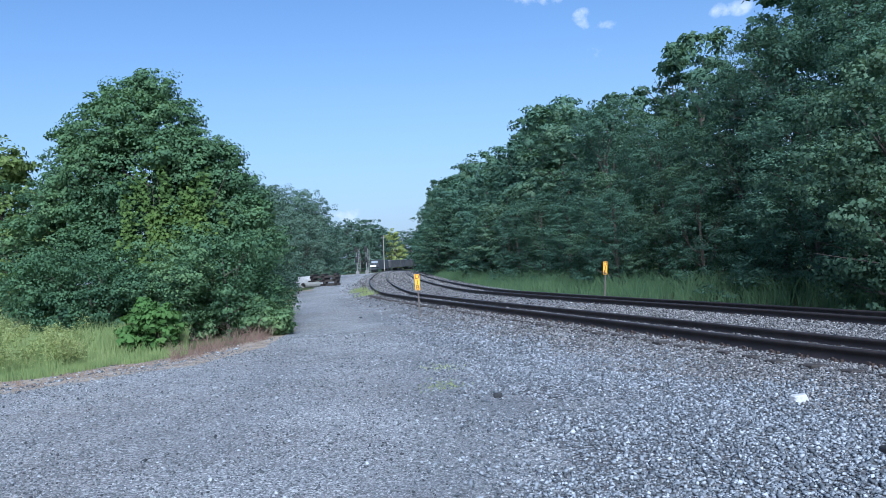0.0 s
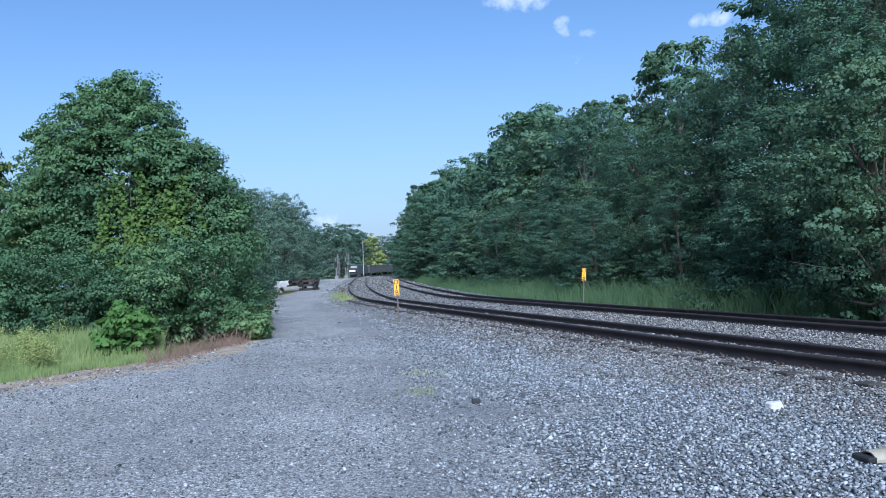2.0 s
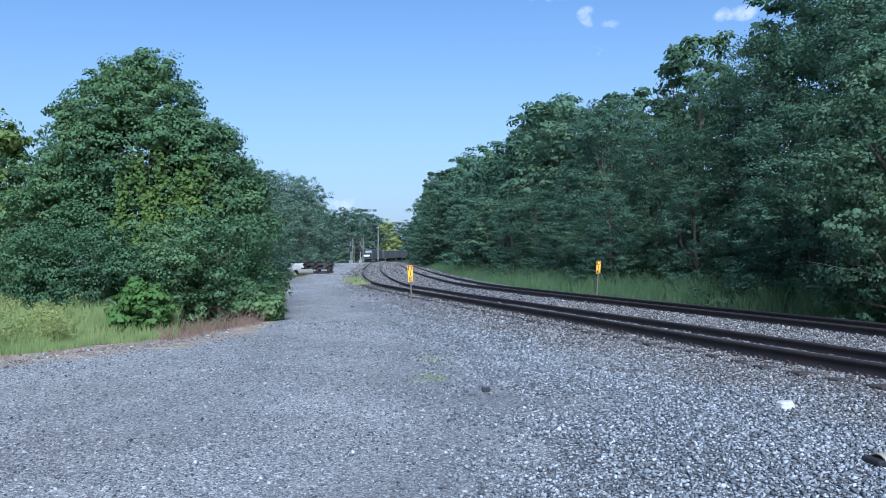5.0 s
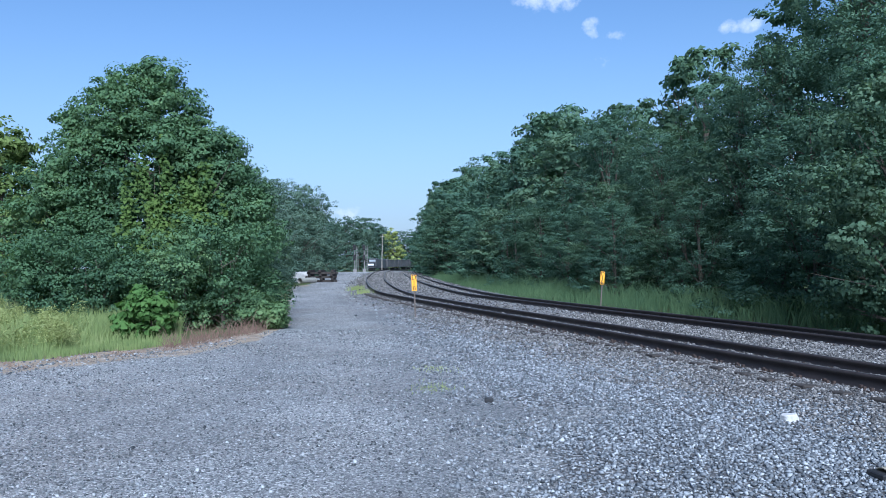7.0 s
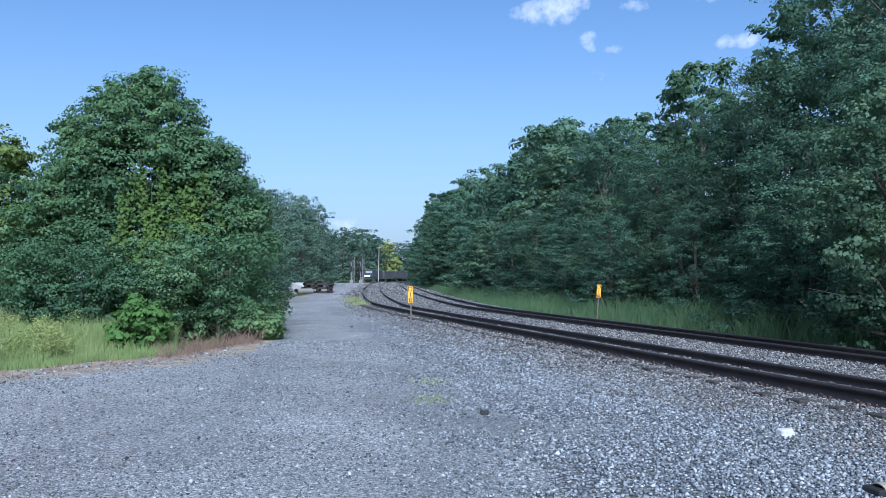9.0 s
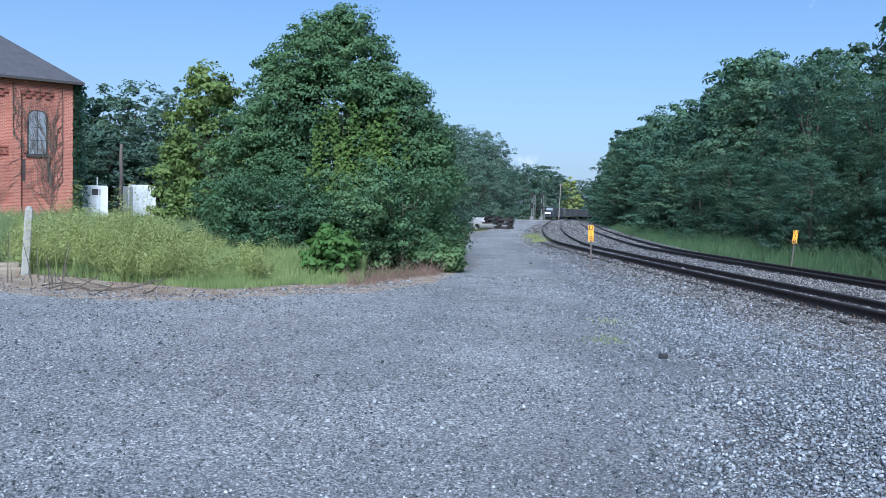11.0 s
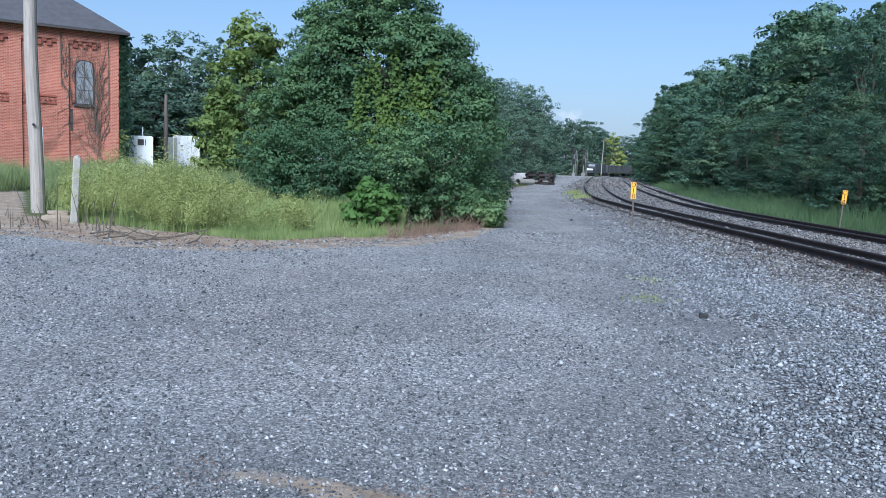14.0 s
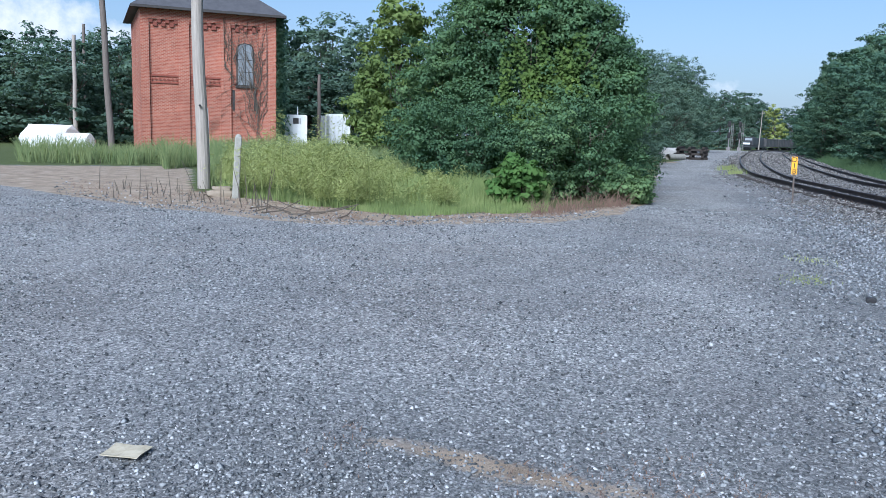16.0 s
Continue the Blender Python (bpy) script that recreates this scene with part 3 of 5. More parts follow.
def build_ballast():
    rng = np.random.default_rng(5)
    keep = []
    for n, (x0, x1, y0, y1), lo, hi in ((105000, (-0.5, 8, 4.5, 13), 0.02, 0.042), (46000, (-2, 9, 13, 24), 0.03, 0.056), (22000, (-7, 8, 24, 60), 0.045, 0.08), (16000, (-14, 3, 60, 135), 0.09, 0.15)):
        xy = spread(rng, n, x0, x1, y0, y1)
        s, y = side_of(xy)
        reach = ballast_reach(y) + 0.45 * wave(xy, 0.9, 1.0)
        prob = smooth(-reach - 1.3, -reach + 1.0, s) ** 1.3 * (1 - smooth(6.2, 7.2, s))
        prob *= 1 - 0.85 * np.exp(-((xy[:, 0] - 1.45) ** 2 + (xy[:, 1] - 8.5) ** 2) / 0.3)
        prob *= 1 - 0.95 * np.exp(-(((xy[:, 0] - 0.65) / 0.75) ** 2 + ((xy[:, 1] - 8.9) / 0.8) ** 2))
        # Stones past the right edge of the camera's view are left out.
        in_view = xy[:, 0] < xy[:, 1] * 0.68 + 1.0
        pick = (rng.uniform(size=n) < prob) & in_view
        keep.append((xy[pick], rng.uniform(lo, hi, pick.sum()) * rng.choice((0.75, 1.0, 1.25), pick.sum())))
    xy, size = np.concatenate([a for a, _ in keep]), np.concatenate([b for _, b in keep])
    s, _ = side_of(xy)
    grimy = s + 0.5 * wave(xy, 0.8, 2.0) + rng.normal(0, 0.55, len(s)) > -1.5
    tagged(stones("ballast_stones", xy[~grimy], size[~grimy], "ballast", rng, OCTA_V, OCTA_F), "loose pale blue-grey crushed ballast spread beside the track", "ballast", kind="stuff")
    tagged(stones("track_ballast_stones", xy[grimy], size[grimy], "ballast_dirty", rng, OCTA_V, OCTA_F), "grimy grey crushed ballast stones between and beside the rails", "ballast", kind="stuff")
    n = 150000
    r = 3.2 + 17 * rng.uniform(0, 1, n) ** 1.2
    a = np.radians(rng.uniform(-60, 34, n))
    xy = np.column_stack([r * np.sin(a), r * np.cos(a)])
    az = np.degrees(a)
    s, y = side_of(xy)
    ok = (r < np.where(az < -9, lot_edge(az) + 0.3, 99)) & (s < -ballast_reach(y) + 0.9) & (rng.uniform(size=n) < 0.55 + 0.45 * wave(xy, 1.3, 2.0) - 0.6 * np.exp(-(((xy[:, 0] - 0.65) / 0.75) ** 2 + ((xy[:, 1] - 8.9) / 0.8) ** 2)))
    xy = xy[ok]
    size = rng.uniform(0.012, 0.03, len(xy)) * np.where(rng.uniform(size=len(xy)) < 0.04, 1.7, 1.0) * (0.75 + np.hypot(xy[:, 0], xy[:, 1]) / 30)
    tagged(stones("lot_gravel_stones", xy, size, "gravel", rng, OCTA_V, OCTA_F, sink=0.15), "fine grey gravel scattered over the lot", "gravel", kind="stuff")


build_ballast()


# ---- plants ----
def leaves(name, at, out, size, material, parent, rng, droop=0.35, wide=0.62, z0=None):
    """A mesh of folded leaves at the given points, facing roughly along out."""
    n = len(at)
    nrm = out + rng.normal(0, 0.45, (n, 3)) + np.array((0, 0, 0.25))
    nrm /= np.linalg.norm(nrm, axis=1, keepdims=True)
    along = np.cross(nrm, rng.normal(size=(n, 3)))
    along[:, 2] -= droop * np.abs(along[:, 2])
    along -= nrm * (along * nrm).sum(1, keepdims=True)
    along /= np.linalg.norm(along, axis=1, keepdims=True) + 1e-9
    across = np.cross(nrm, along)
    L = (size * rng.uniform(0.65, 1.3, n))[:, None]
    a = at - along * L * 0.5
    b = at + along * L * 0.5 - nrm * L * 0.12
    lift = nrm * L * 0.1
    c = at + across * L * wide * 0.5 + lift - along * L * 0.08
    d = at - across * L * wide * 0.5 + lift - along * L * 0.08
    v = np.stack([a, c, b, d], 1).reshape(-1, 3)
    i = np.arange(n)[:, None] * 4
    f = np.concatenate([i + np.array((0, 2, 1)), i + np.array((0, 3, 2))])
    shade = out + 0.22 * nrm + np.array((0, 0, 0.3))
    shade /= np.linalg.norm(shade, axis=1, keepdims=True)
    return raw(name, v, f, material, parent, np.repeat(shade, 4, 0))


def ball_points(n, rng):
    v = rng.normal(size=(n, 3))
    return v / np.linalg.norm(v, axis=1, keepdims=True)


def clump_points(lobes, n, rng, clump=0.6, inner=0.3):
    """Leaf places and outward directions: sprays sit all over the lobes, leaves sit round the sprays; some fill the inside."""
    lobes = np.array(lobes, float)          # x y z rx ry rz
    area = (lobes[:, 3] * lobes[:, 5] + lobes[:, 4] * lobes[:, 5] + lobes[:, 3] * lobes[:, 4])
    per = 40
    k = max(8, n // per)
    pick = rng.choice(len(lobes), k, p=area / area.sum())
    dirs = ball_points(k, rng)
    lump = 1 + 0.16 * np.sin(dirs @ np.array((5.0, 3.0, 4.0)) + pick * 1.7) + rng.normal(0, 0.07, k)
    deep = rng.uniform(size=k) < inner
    depth = np.where(deep, rng.uniform(0.45, 0.85, k), lump)
    spray = lobes[pick, :3] + dirs * lobes[pick, 3:] * depth[:, None]
    out = dirs / lobes[pick, 3:]
    out /= np.linalg.norm(out, axis=1, keepdims=True)
    # sprays deep inside another lobe carry nothing that shows
    inside = np.zeros(k, bool)
    for x in lobes:
        inside |= ((((spray - x[:3]) / x[3:]) ** 2).sum(1) < 0.3)
    spray, out, big = spray[~inside], out[~inside], np.where(deep, 1.2, 0.9)[~inside]
    k = len(spray)
    r = clump * rng.uniform(0.5, 1.25, k)
    ball = ball_points(k * per, rng).reshape(k, per, 3)
    ball[:, :, 2] = np.abs(ball[:, :, 2]) * np.where(rng.uniform(size=(k, per)) < 0.7, 1, -1)
    off = ball * (rng.uniform(0.15, 1.0, (k, per, 1)) ** 0.6) * np.array((0.85, 0.85, 0.5))
    at = (spray[:, None] + off * r[:, None, None]).reshape(-1, 3)
    o = (0.6 * out[:, None] + 0.75 * ball + np.array((0, 0, 0.2))).reshape(-1, 3)
    return at, o / np.linalg.norm(o, axis=1, keepdims=True), np.repeat(big, per)


def knobs(lobes, rng, size, per=7):
    """Smaller lobes over the surface of large ones: the cauliflower outline of a crown."""
    out = []
    for x, y, z, rx, ry, rz in lobes:
        for d in ball_points(per, rng):
            if d[2] < -0.45:
                continue
            k = size * rng.uniform(0.65, 1.35)
            out.append((x + d[0] * rx * 0.86, y + d[1] * ry * 0.86, z + d[2] * rz * 0.86, k, k, k * rng.uniform(0.6, 0.85)))
        out.append((x, y, z, rx * 0.82, ry * 0.82, rz * 0.82))
    return out


def limbs(h, spread_r, rng, lobes, trunk_r):
    """A tapered trunk with limbs that reach into the lobes."""
    bm = bmesh.new()
    lean = rng.normal(0, 0.02 * h, 2)
    trunk = [(lean[0] * t * t, lean[1] * t * t, h * 0.82 * t - 0.15) for t in (0, 0.12, 0.35, 0.6, 0.8, 1.0)]
    tube(bm, trunk, [trunk_r * q for q in (1.35, 1.0, 0.8, 0.58, 0.38, 0.12)], 7)
    for x, y, z, *_ in lobes:
        z0 = max(0.15 * h, min(z - 0.25 * h, 0.72 * h)) + rng.uniform(-0.05, 0.05) * h
        t = z0 / (0.82 * h)
        s = Vector((lean[0] * t * t, lean[1] * t * t, z0))
        e = Vector((x, y, z))
        mid = s.lerp(e, 0.5) + Vector((rng.normal(0, 0.15), rng.normal(0, 0.15), -0.12 * (e - s).length))
        tube(bm, [s, mid, e], [trunk_r * 0.42, trunk_r * 0.26, trunk_r * 0.07], 5)
        for _ in range(2):
            e2 = e + Vector(rng.normal(0, 0.5 * spread_r, 3) * np.array((0.5, 0.5, 0.35)))
            tube(bm, [mid, mid.lerp(e2, 0.6), e2], [trunk_r * 0.2, trunk_r * 0.12, trunk_r * 0.03], 4, cap=False)
    return bm


def tree_lobes(h, spread_r, rng, count=11, low=0.18, shape=1.0):
    """Lobes of a woodland crown: wider at mid height, a broken top."""
    out = []
    for i in range(count):
        t = low + (1 - low) * (i + 0.5) / count
        wide = spread_r * math.sin(math.pi * min(1.0, 0.22 + 0.78 * t) ** 1.15) ** 0.6 * shape
        a = i * 2.4 + rng.uniform(-0.6, 0.6)
        d = wide * rng.uniform(0.35, 0.75) * (1.0 if t < 0.88 else 0.35)
        r = spread_r * rng.uniform(0.38, 0.6) * (1.15 - 0.45 * t)
        out.append((d * math.cos(a), d * math.sin(a), h * t * 0.97 - 0.25 * r, r, r, r * rng.uniform(0.7, 0.95)))
    out.append((0, 0, h * 0.5, spread_r * 0.6, spread_r * 0.6, h * 0.3))
    out.append((0, 0, h * 0.86, spread_r * 0.36, spread_r * 0.36, h * 0.13))
    return out


def build_tree(name, m, h, spread_r, seed, count, leaf, material, label, group="", lobes=None, clump=0.6, trunk_r=None, low=0.18, category="tree", wide=0.62, knob=0.3, per=7):
    rng = np.random.default_rng(seed)
    t = thing(name, m, label, category, group)
    lobes = lobes or tree_lobes(h, spread_r, rng, low=low)
    part("trunk", limbs(h, spread_r, rng, lobes[::1], trunk_r or 0.02 * h + 0.03), "bark", t)
    at, out, big = clump_points(knobs(lobes, rng, knob * spread_r, per), count, rng, clump)
    ok = at[:, 2] > 0.05
    leaves("crown", at[ok], out[ok], leaf * big[ok], material, t, rng, wide=wide)
    return t


def put(x, y, scale=1.0, rz=0.0, tall=1.0, sink=0.05):
    return pose(x, y, z_at(x, y) - sink, 0, 0, rz) @ Matrix.Diagonal((scale, scale, scale * tall, 1))


# the woods along the far track: heights follow the skyline seen over them
WOOD_AZ = (-4, -2.5, 0.5, 2.5, 5.7, 8.2, 10.5, 12.8, 15, 16.4, 18, 20, 21.5, 22.5, 24, 28, 35, 60, 100, 150)
WOOD_EL = (2.3, 2.2, 6.6, 7.0, 8.7, 11.0, 10.7, 11.2, 10.6, 14.4, 14.6, 12.8, 12.8, 16.5, 19, 22, 26, 30, 28, 26)


def build_woods():
    rng = np.random.default_rng(11)
    protos = []
    for k in range(5):
        protos.append(build_tree("woodland_tree", put(300 + 30 * k, -300), 10.0, 2.9, 40 + k, 42000, 0.108, ("leaf_forest", "leaf_syc")[k % 3 == 1], "dark green leafy woodland tree beside the railway",
                                 "trees along the railway", clump=0.48, low=0.02 if k % 2 else 0.06, trunk_r=0.14))
    thin = [build_tree("woodland_tree", put(300 + 30 * k, -340), 10.0, 2.9, 240 + k, 10000, 0.27, ("leaf_forest", "leaf_syc")[k % 2], "dark green leafy tree deeper in the woods", "trees along the railway", clump=0.7, low=0.04, trunk_r=0.15) for k in range(4)]
    tall = [build_tree("woodland_tree", put(300 + 30 * k, -380), 14.0, 3.8, 340 + k, 60000, 0.105, "leaf_forest", "tall dark green tree hung with vines beside the railway", "trees along the railway", clump=0.6, low=0.06, trunk_r=0.2) for k in range(2)]
    used = set()
    for row, (dist, step, low, high) in enumerate(((9.0, 3.0, 0.42, 0.72), (11.8, 3.4, 0.78, 1.0), (15.5, 4.4, 0.92, 1.05))):
        line = offset(NEAR_RAIL, dist + 1.5)
        p, _ = even(line, step)
        q, _ = even(offset(NEAR_RAIL, dist - 0.6), step)
        for i, (x, y) in enumerate(p):
            if y > 95 and i < len(q):
                x, y = q[i]
            x, y = x + rng.uniform(-0.9, 0.9), y + rng.uniform(-0.9, 0.9)
            if y < 3 or y > 215:
                continue
            d, az = math.hypot(x, y), math.degrees(math.atan2(x, y))
            if y > 90 and (i + row) % 2:
                continue
            el = float(np.interp(az, WOOD_AZ, WOOD_EL))
            h = (1.6 + d * math.tan(radians(el))) * rng.uniform(low, high) * 0.95
            h = max(3.0, min(h, 17.0))
            near = (row == 0 and y < 58) or (row == 1 and y < 46)
            near = 2 if near and h > 10.5 and y < 36 else int(near)
            pool = (thin, protos, tall)[near]
            base = (10.0, 10.0, 14.0)[near]
            k = int(rng.integers(len(pool)))
            wide = (h / base) ** 0.6 * rng.uniform(0.95, 1.2)
            m = pose(x, y, z_at(x, y) - 0.1, 0, 0, rng.uniform(0, 360)) @ Matrix.Diagonal((wide, wide, h / base, 1))
            if (near, k) not in used:
                pool[k].matrix_basis = m
                used.add((near, k))
            else:
                copy_thing(pool[k], m).matrix_basis = m


build_woods()


# ---- the mound of vines and shrubs left of the lane ----
def polar(az, d):
    return d * math.sin(radians(az)), d * math.cos(radians(az))


def build_mound():
    x, y = polar(-18.6, 25.5)
    lobes = [(-1.9, 0.1, 5.3, 0.85, 1.1, 0.85), (0.9, 0.1, 5.0, 0.9, 1.1, 0.9), (-3.0, 0.2, 3.9, 0.95, 1.2, 1.0), (2.0, 0.2, 3.8, 0.9, 1.1, 0.9), (-0.5, 0, 6.75, 1.0, 1.1, 0.9), (-1.2, -0.2, 3.5, 1.5, 1.4, 1.3), (-1.4, -0.1, 6.0, 1.2, 1.3, 1.1), (0.2, -0.1, 5.7, 1.0, 1.2, 1.1), (-0.5, -0.5, 4.7, 2.0, 1.7, 1.4), (-2.4, 0.0, 4.5, 1.2, 1.4, 1.3), (1.1, 0.0, 4.3, 1.2, 1.4, 1.2),
             (-2.9, 0.2, 3.0, 1.5, 1.6, 1.6), (2.1, 0.1, 2.8, 1.25, 1.5, 1.4), (0, -0.6, 2.4, 2.6, 1.9, 1.8), (-1.6, -0.8, 1.6, 1.8, 1.5, 1.5), (1.7, -0.9, 1.5, 1.8, 1.5, 1.5)]
    build_tree("vine_covered_tree", put(x, y), 7.4, 3.2, 3, 170000, 0.1, "leaf_vine", "tree smothered in green vines, shaped like a mound", lobes=lobes, clump=0.4, trunk_r=0.2, wide=0.75, knob=0.15, per=12)
    # curtains of brighter vine hang down its face
    rng = np.random.default_rng(8)
    for k, (az, d, z0, z1, w) in enumerate(((-19.3, 23.3, 1.9, 4.9, 0.4), (-18.7, 23.2, 1.2, 3.4, 0.5), (-19.7, 23.1, 0.9, 2.6, 0.3), (-16.7, 23.6, 2.5, 4.3, 0.35), (-17.4, 23.3, 0.9, 2.2, 0.3))):
        strands = rng.normal(0, w, 14)
        n = 1500
        t = rng.uniform(0, 1, n) ** 1.2
        on = strands[rng.integers(0, 14, n)]
        a = np.column_stack([on * (1.1 - 0.5 * t) + 0.12 * np.sin(7 * t + on * 9) + rng.normal(0, 0.07, n), rng.normal(0, 0.2, n) + 0.75 * t ** 1.5, z0 + (z1 - z0) * t + 0.5 * on])
        px, py = polar(az, d)
        v = thing("hanging_vine", pose(px, py, 0, 0, 0, -az), "yellow-green vine curtain hanging on the smothered tree", "vine")
        bm = bmesh.new()
        for _ in range(4):
            sx = rng.normal(0, w * 0.5)
            tube(bm, [(sx, 0.45, 0.0), (sx * 0.8, 0.3, z0 + 0.3), (sx * 0.5, 0.8, z1)], [0.02, 0.014, 0.006], 5)
        part("stem", bm, "bark", v)
        leaves("foliage", a, np.tile((0.0, -0.8, 0.6), (n, 1)) + rng.normal(0, 0.3, (n, 3)), np.full(n, 0.125), "leaf_bright", v, rng, wide=0.85)
    # rounded shrubs round its foot
    shrubs = ((-14.2, 24.0, 2.5, 1.4), (-14.6, 22.4, 2.7, 1.4), (-14.8, 21.4, 2.7, 1.6), (-17.2, 21.2, 2.5, 1.5), (-20.4, 21.6, 2.3, 1.5), (-23.2, 21.4, 2.4, 1.5), (-25.0, 21.8, 2.4, 1.4), (-15.0, 27.0, 3.6, 1.6), (-16.4, 28.0, 4.5, 1.8), (-24.6, 27.0, 4.6, 2.0),
              (-12.0, 21.0, 0.9, 0.6), (-26.4, 25.0, 2.3, 1.3))
    for k, (az, d, h, r) in enumerate(shrubs):
        x, y = polar(az, d)
        rg = np.random.default_rng(60 + k)
        lb = [(rg.uniform(-0.5, 0.5) * r, rg.uniform(-0.4, 0.4) * r, h * q, r * rg.uniform(0.5, 0.75), r * rg.uniform(0.5, 0.75), h * 0.22) for q in (0.2, 0.3, 0.42, 0.55, 0.66, 0.8)]
        build_tree("shrub", put(x, y), h, r, 70 + k, 13000, 0.078, "leaf_vine", "dense dark green shrub at the foot of the vine mound", "shrubs round the mound", lobes=lb, clump=0.32, trunk_r=0.05, category="shrub", wide=0.7, knob=0.22)
    x, y = polar(-19.4, 18.4)
    lb = [(-0.45, 0.1, 0.5, 0.26, 0.3, 0.3), (-0.3, 0, 0.82, 0.3, 0.3, 0.34), (0.02, -0.05, 0.86, 0.34, 0.32, 0.38), (0.14, -0.1, 0.45, 0.28, 0.3, 0.34)]
    build_tree("broadleaf_bush", put(x, y, rz=18), 1.35, 0.9, 90, 4600, 0.125, "leaf_broad", "bright green broad-leaved bush at the grass edge", lobes=lb, clump=0.2, trunk_r=0.03, category="bush", wide=1.0, knob=0.16)


build_mound()

# the yellowing tree left of the mound, and the woods behind the building
_x, _y = polar(-27.8, 33)
build_tree("yellowing_tree", put(_x, _y), 6.5, 1.9, 21, 15000, 0.2, "leaf_yellow", "slender tree with yellowing green leaves", clump=0.5, low=0.12)
_x, _y = polar(-29.8, 37)
build_tree("yellowing_tree", put(_x, _y), 4.4, 1.2, 22, 8000, 0.2, "leaf_yellow", "low tree with yellowing green leaves", clump=0.5, low=0.1)


def build_far_trees():
    rng = np.random.default_rng(33)
    protos = [build_tree("far_tree", put(0, -400 - 30 * k), 12.0, 4.4, 140 + k, 12000, 0.37, "leaf_far_haze", "dense green tree in the distant woods", "distant trees", clump=1.0, low=0.02, trunk_r=0.2) for k in range(4)]
    hedge = [build_tree("hedge_tree", put(30 * k, -520), 12.0, 4.4, 160 + k, 30000, 0.2, "leaf_far_haze", "rounded green tree in the hedge along the lane", "trees along the lane", clump=0.72, low=0.02, trunk_r=0.2) for k in range(2)]
    placed = [0, 0]
    spots = []
    # behind the building and the yard
    for az in np.arange(-62, -27, 2.1):
        spots.append((az, rng.uniform(84, 96), (6.9 if az > -45 else 5.3) + 0.5 * math.sin(az * 1.7), 1.15))
    for az in np.arange(-61, -27, 3.0):
        spots.append((az, rng.uniform(66, 74), 4.6 + 0.9 * math.sin(az * 2.3), 0.95))
    # hedge of trees along the lane, from the mound to the signals
    for az, d, el, w in ((-15.6, 42, 6.0, 0.7), (-14.2, 48, 6.2, 0.75), (-13.2, 56, 5.9, 0.8), (-12.4, 66, 5.6, 0.85), (-11.6, 80, 5.5, 0.9), (-10.6, 90, 5.3, 0.95), (-9.6, 100, 5.0, 0.95), (-8.5, 112, 4.5, 0.95), (-9.4, 92, 2.6, 0.55), (-13.2, 52, 2.8, 0.55), (-11.4, 82, 2.8, 0.6)):
        spots.append((az, d, el, w))
    for az, d, el, w in ((-9.2, 150, 3.5, 1.1), (-8.5, 190, 3.3, 1.2), (-7.4, 330, 3.1, 1.9), (-6.5, 340, 3.4, 2.0), (-5.6, 365, 3.3, 2.1), (-4.8, 390, 2.9, 2.1), (-4.0, 430, 2.6, 2.2), (-3.0, 450, 2.3, 2.4), (-1.9, 440, 2.3, 2.6), (-5.0, 470, 3.2, 2.6), (-8.6, 320, 3.2, 2.2)):
        spots.append((az, d, el, w))
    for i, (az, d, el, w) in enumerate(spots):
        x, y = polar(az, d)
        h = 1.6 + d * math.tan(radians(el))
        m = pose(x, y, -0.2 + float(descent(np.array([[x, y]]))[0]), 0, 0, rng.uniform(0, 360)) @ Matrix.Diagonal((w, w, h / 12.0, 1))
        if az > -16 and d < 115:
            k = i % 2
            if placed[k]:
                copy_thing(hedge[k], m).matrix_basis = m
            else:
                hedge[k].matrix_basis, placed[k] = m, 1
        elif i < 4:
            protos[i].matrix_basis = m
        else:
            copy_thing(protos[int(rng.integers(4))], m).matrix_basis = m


build_far_trees()
_x, _y = polar(29.6, 19.6)
build_tree("sycamore_tree", put(_x, _y), 5.6, 2.1, 95, 44000, 0.09, "leaf_syc", "lighter grey-green broad-leaved tree at the edge of the woods", clump=0.38, low=0.02, wide=0.8, per=9)
# Its sunlit look comes from the leaf colour.
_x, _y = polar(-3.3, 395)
build_tree("sunlit_tree", put(_x, _y), 18.0, 5.6, 77, 9000, 0.7, "leaf_sunlit", "yellow-green tree at the bend with sunlight put into its leaf colour", clump=1.3, low=0.1)


def blades(name, xy, height, width, material, parent, rng, bend=0.35, z=None):
    """Grass blades: three-sided strips that taper and bend."""
    n = len(xy)
    a = rng.uniform(1.08 * math.pi, 1.92 * math.pi, n)
    to = rng.uniform(0, math.tau, n)
    h = height * rng.uniform(0.55, 1.15, n)
    lean = np.column_stack([np.cos(to), np.sin(to)]) * (h * bend * rng.uniform(0.1, 1.0, n))[:, None]
    side = np.column_stack([-np.sin(a), np.cos(a)]) * (width * rng.uniform(0.6, 1.2, n))[:, None]
    z = ground_height(xy) if z is None else z
    p0, p1, p2 = xy, xy + lean * 0.35, xy + lean
    v = np.stack([np.column_stack([p0 - side, z]), np.column_stack([p0 + side, z]), np.column_stack([p1 - side * 0.8, z + h * 0.6]), np.column_stack([p1 + side * 0.8, z + h * 0.6]), np.column_stack([p2, z + h])], 1).reshape(-1, 3)
    i = np.arange(n)[:, None] * 5
    f = np.concatenate([i + np.array(t) for t in ((0, 1, 3), (0, 3, 2), (2, 3, 4))])
    shade = np.column_stack([0.55 * np.cos(a), 0.55 * np.sin(a), np.ones(n)])
    shade /= np.linalg.norm(shade, axis=1, keepdims=True)
    return raw(name, v, f, material, parent, np.repeat(shade, 5, 0))


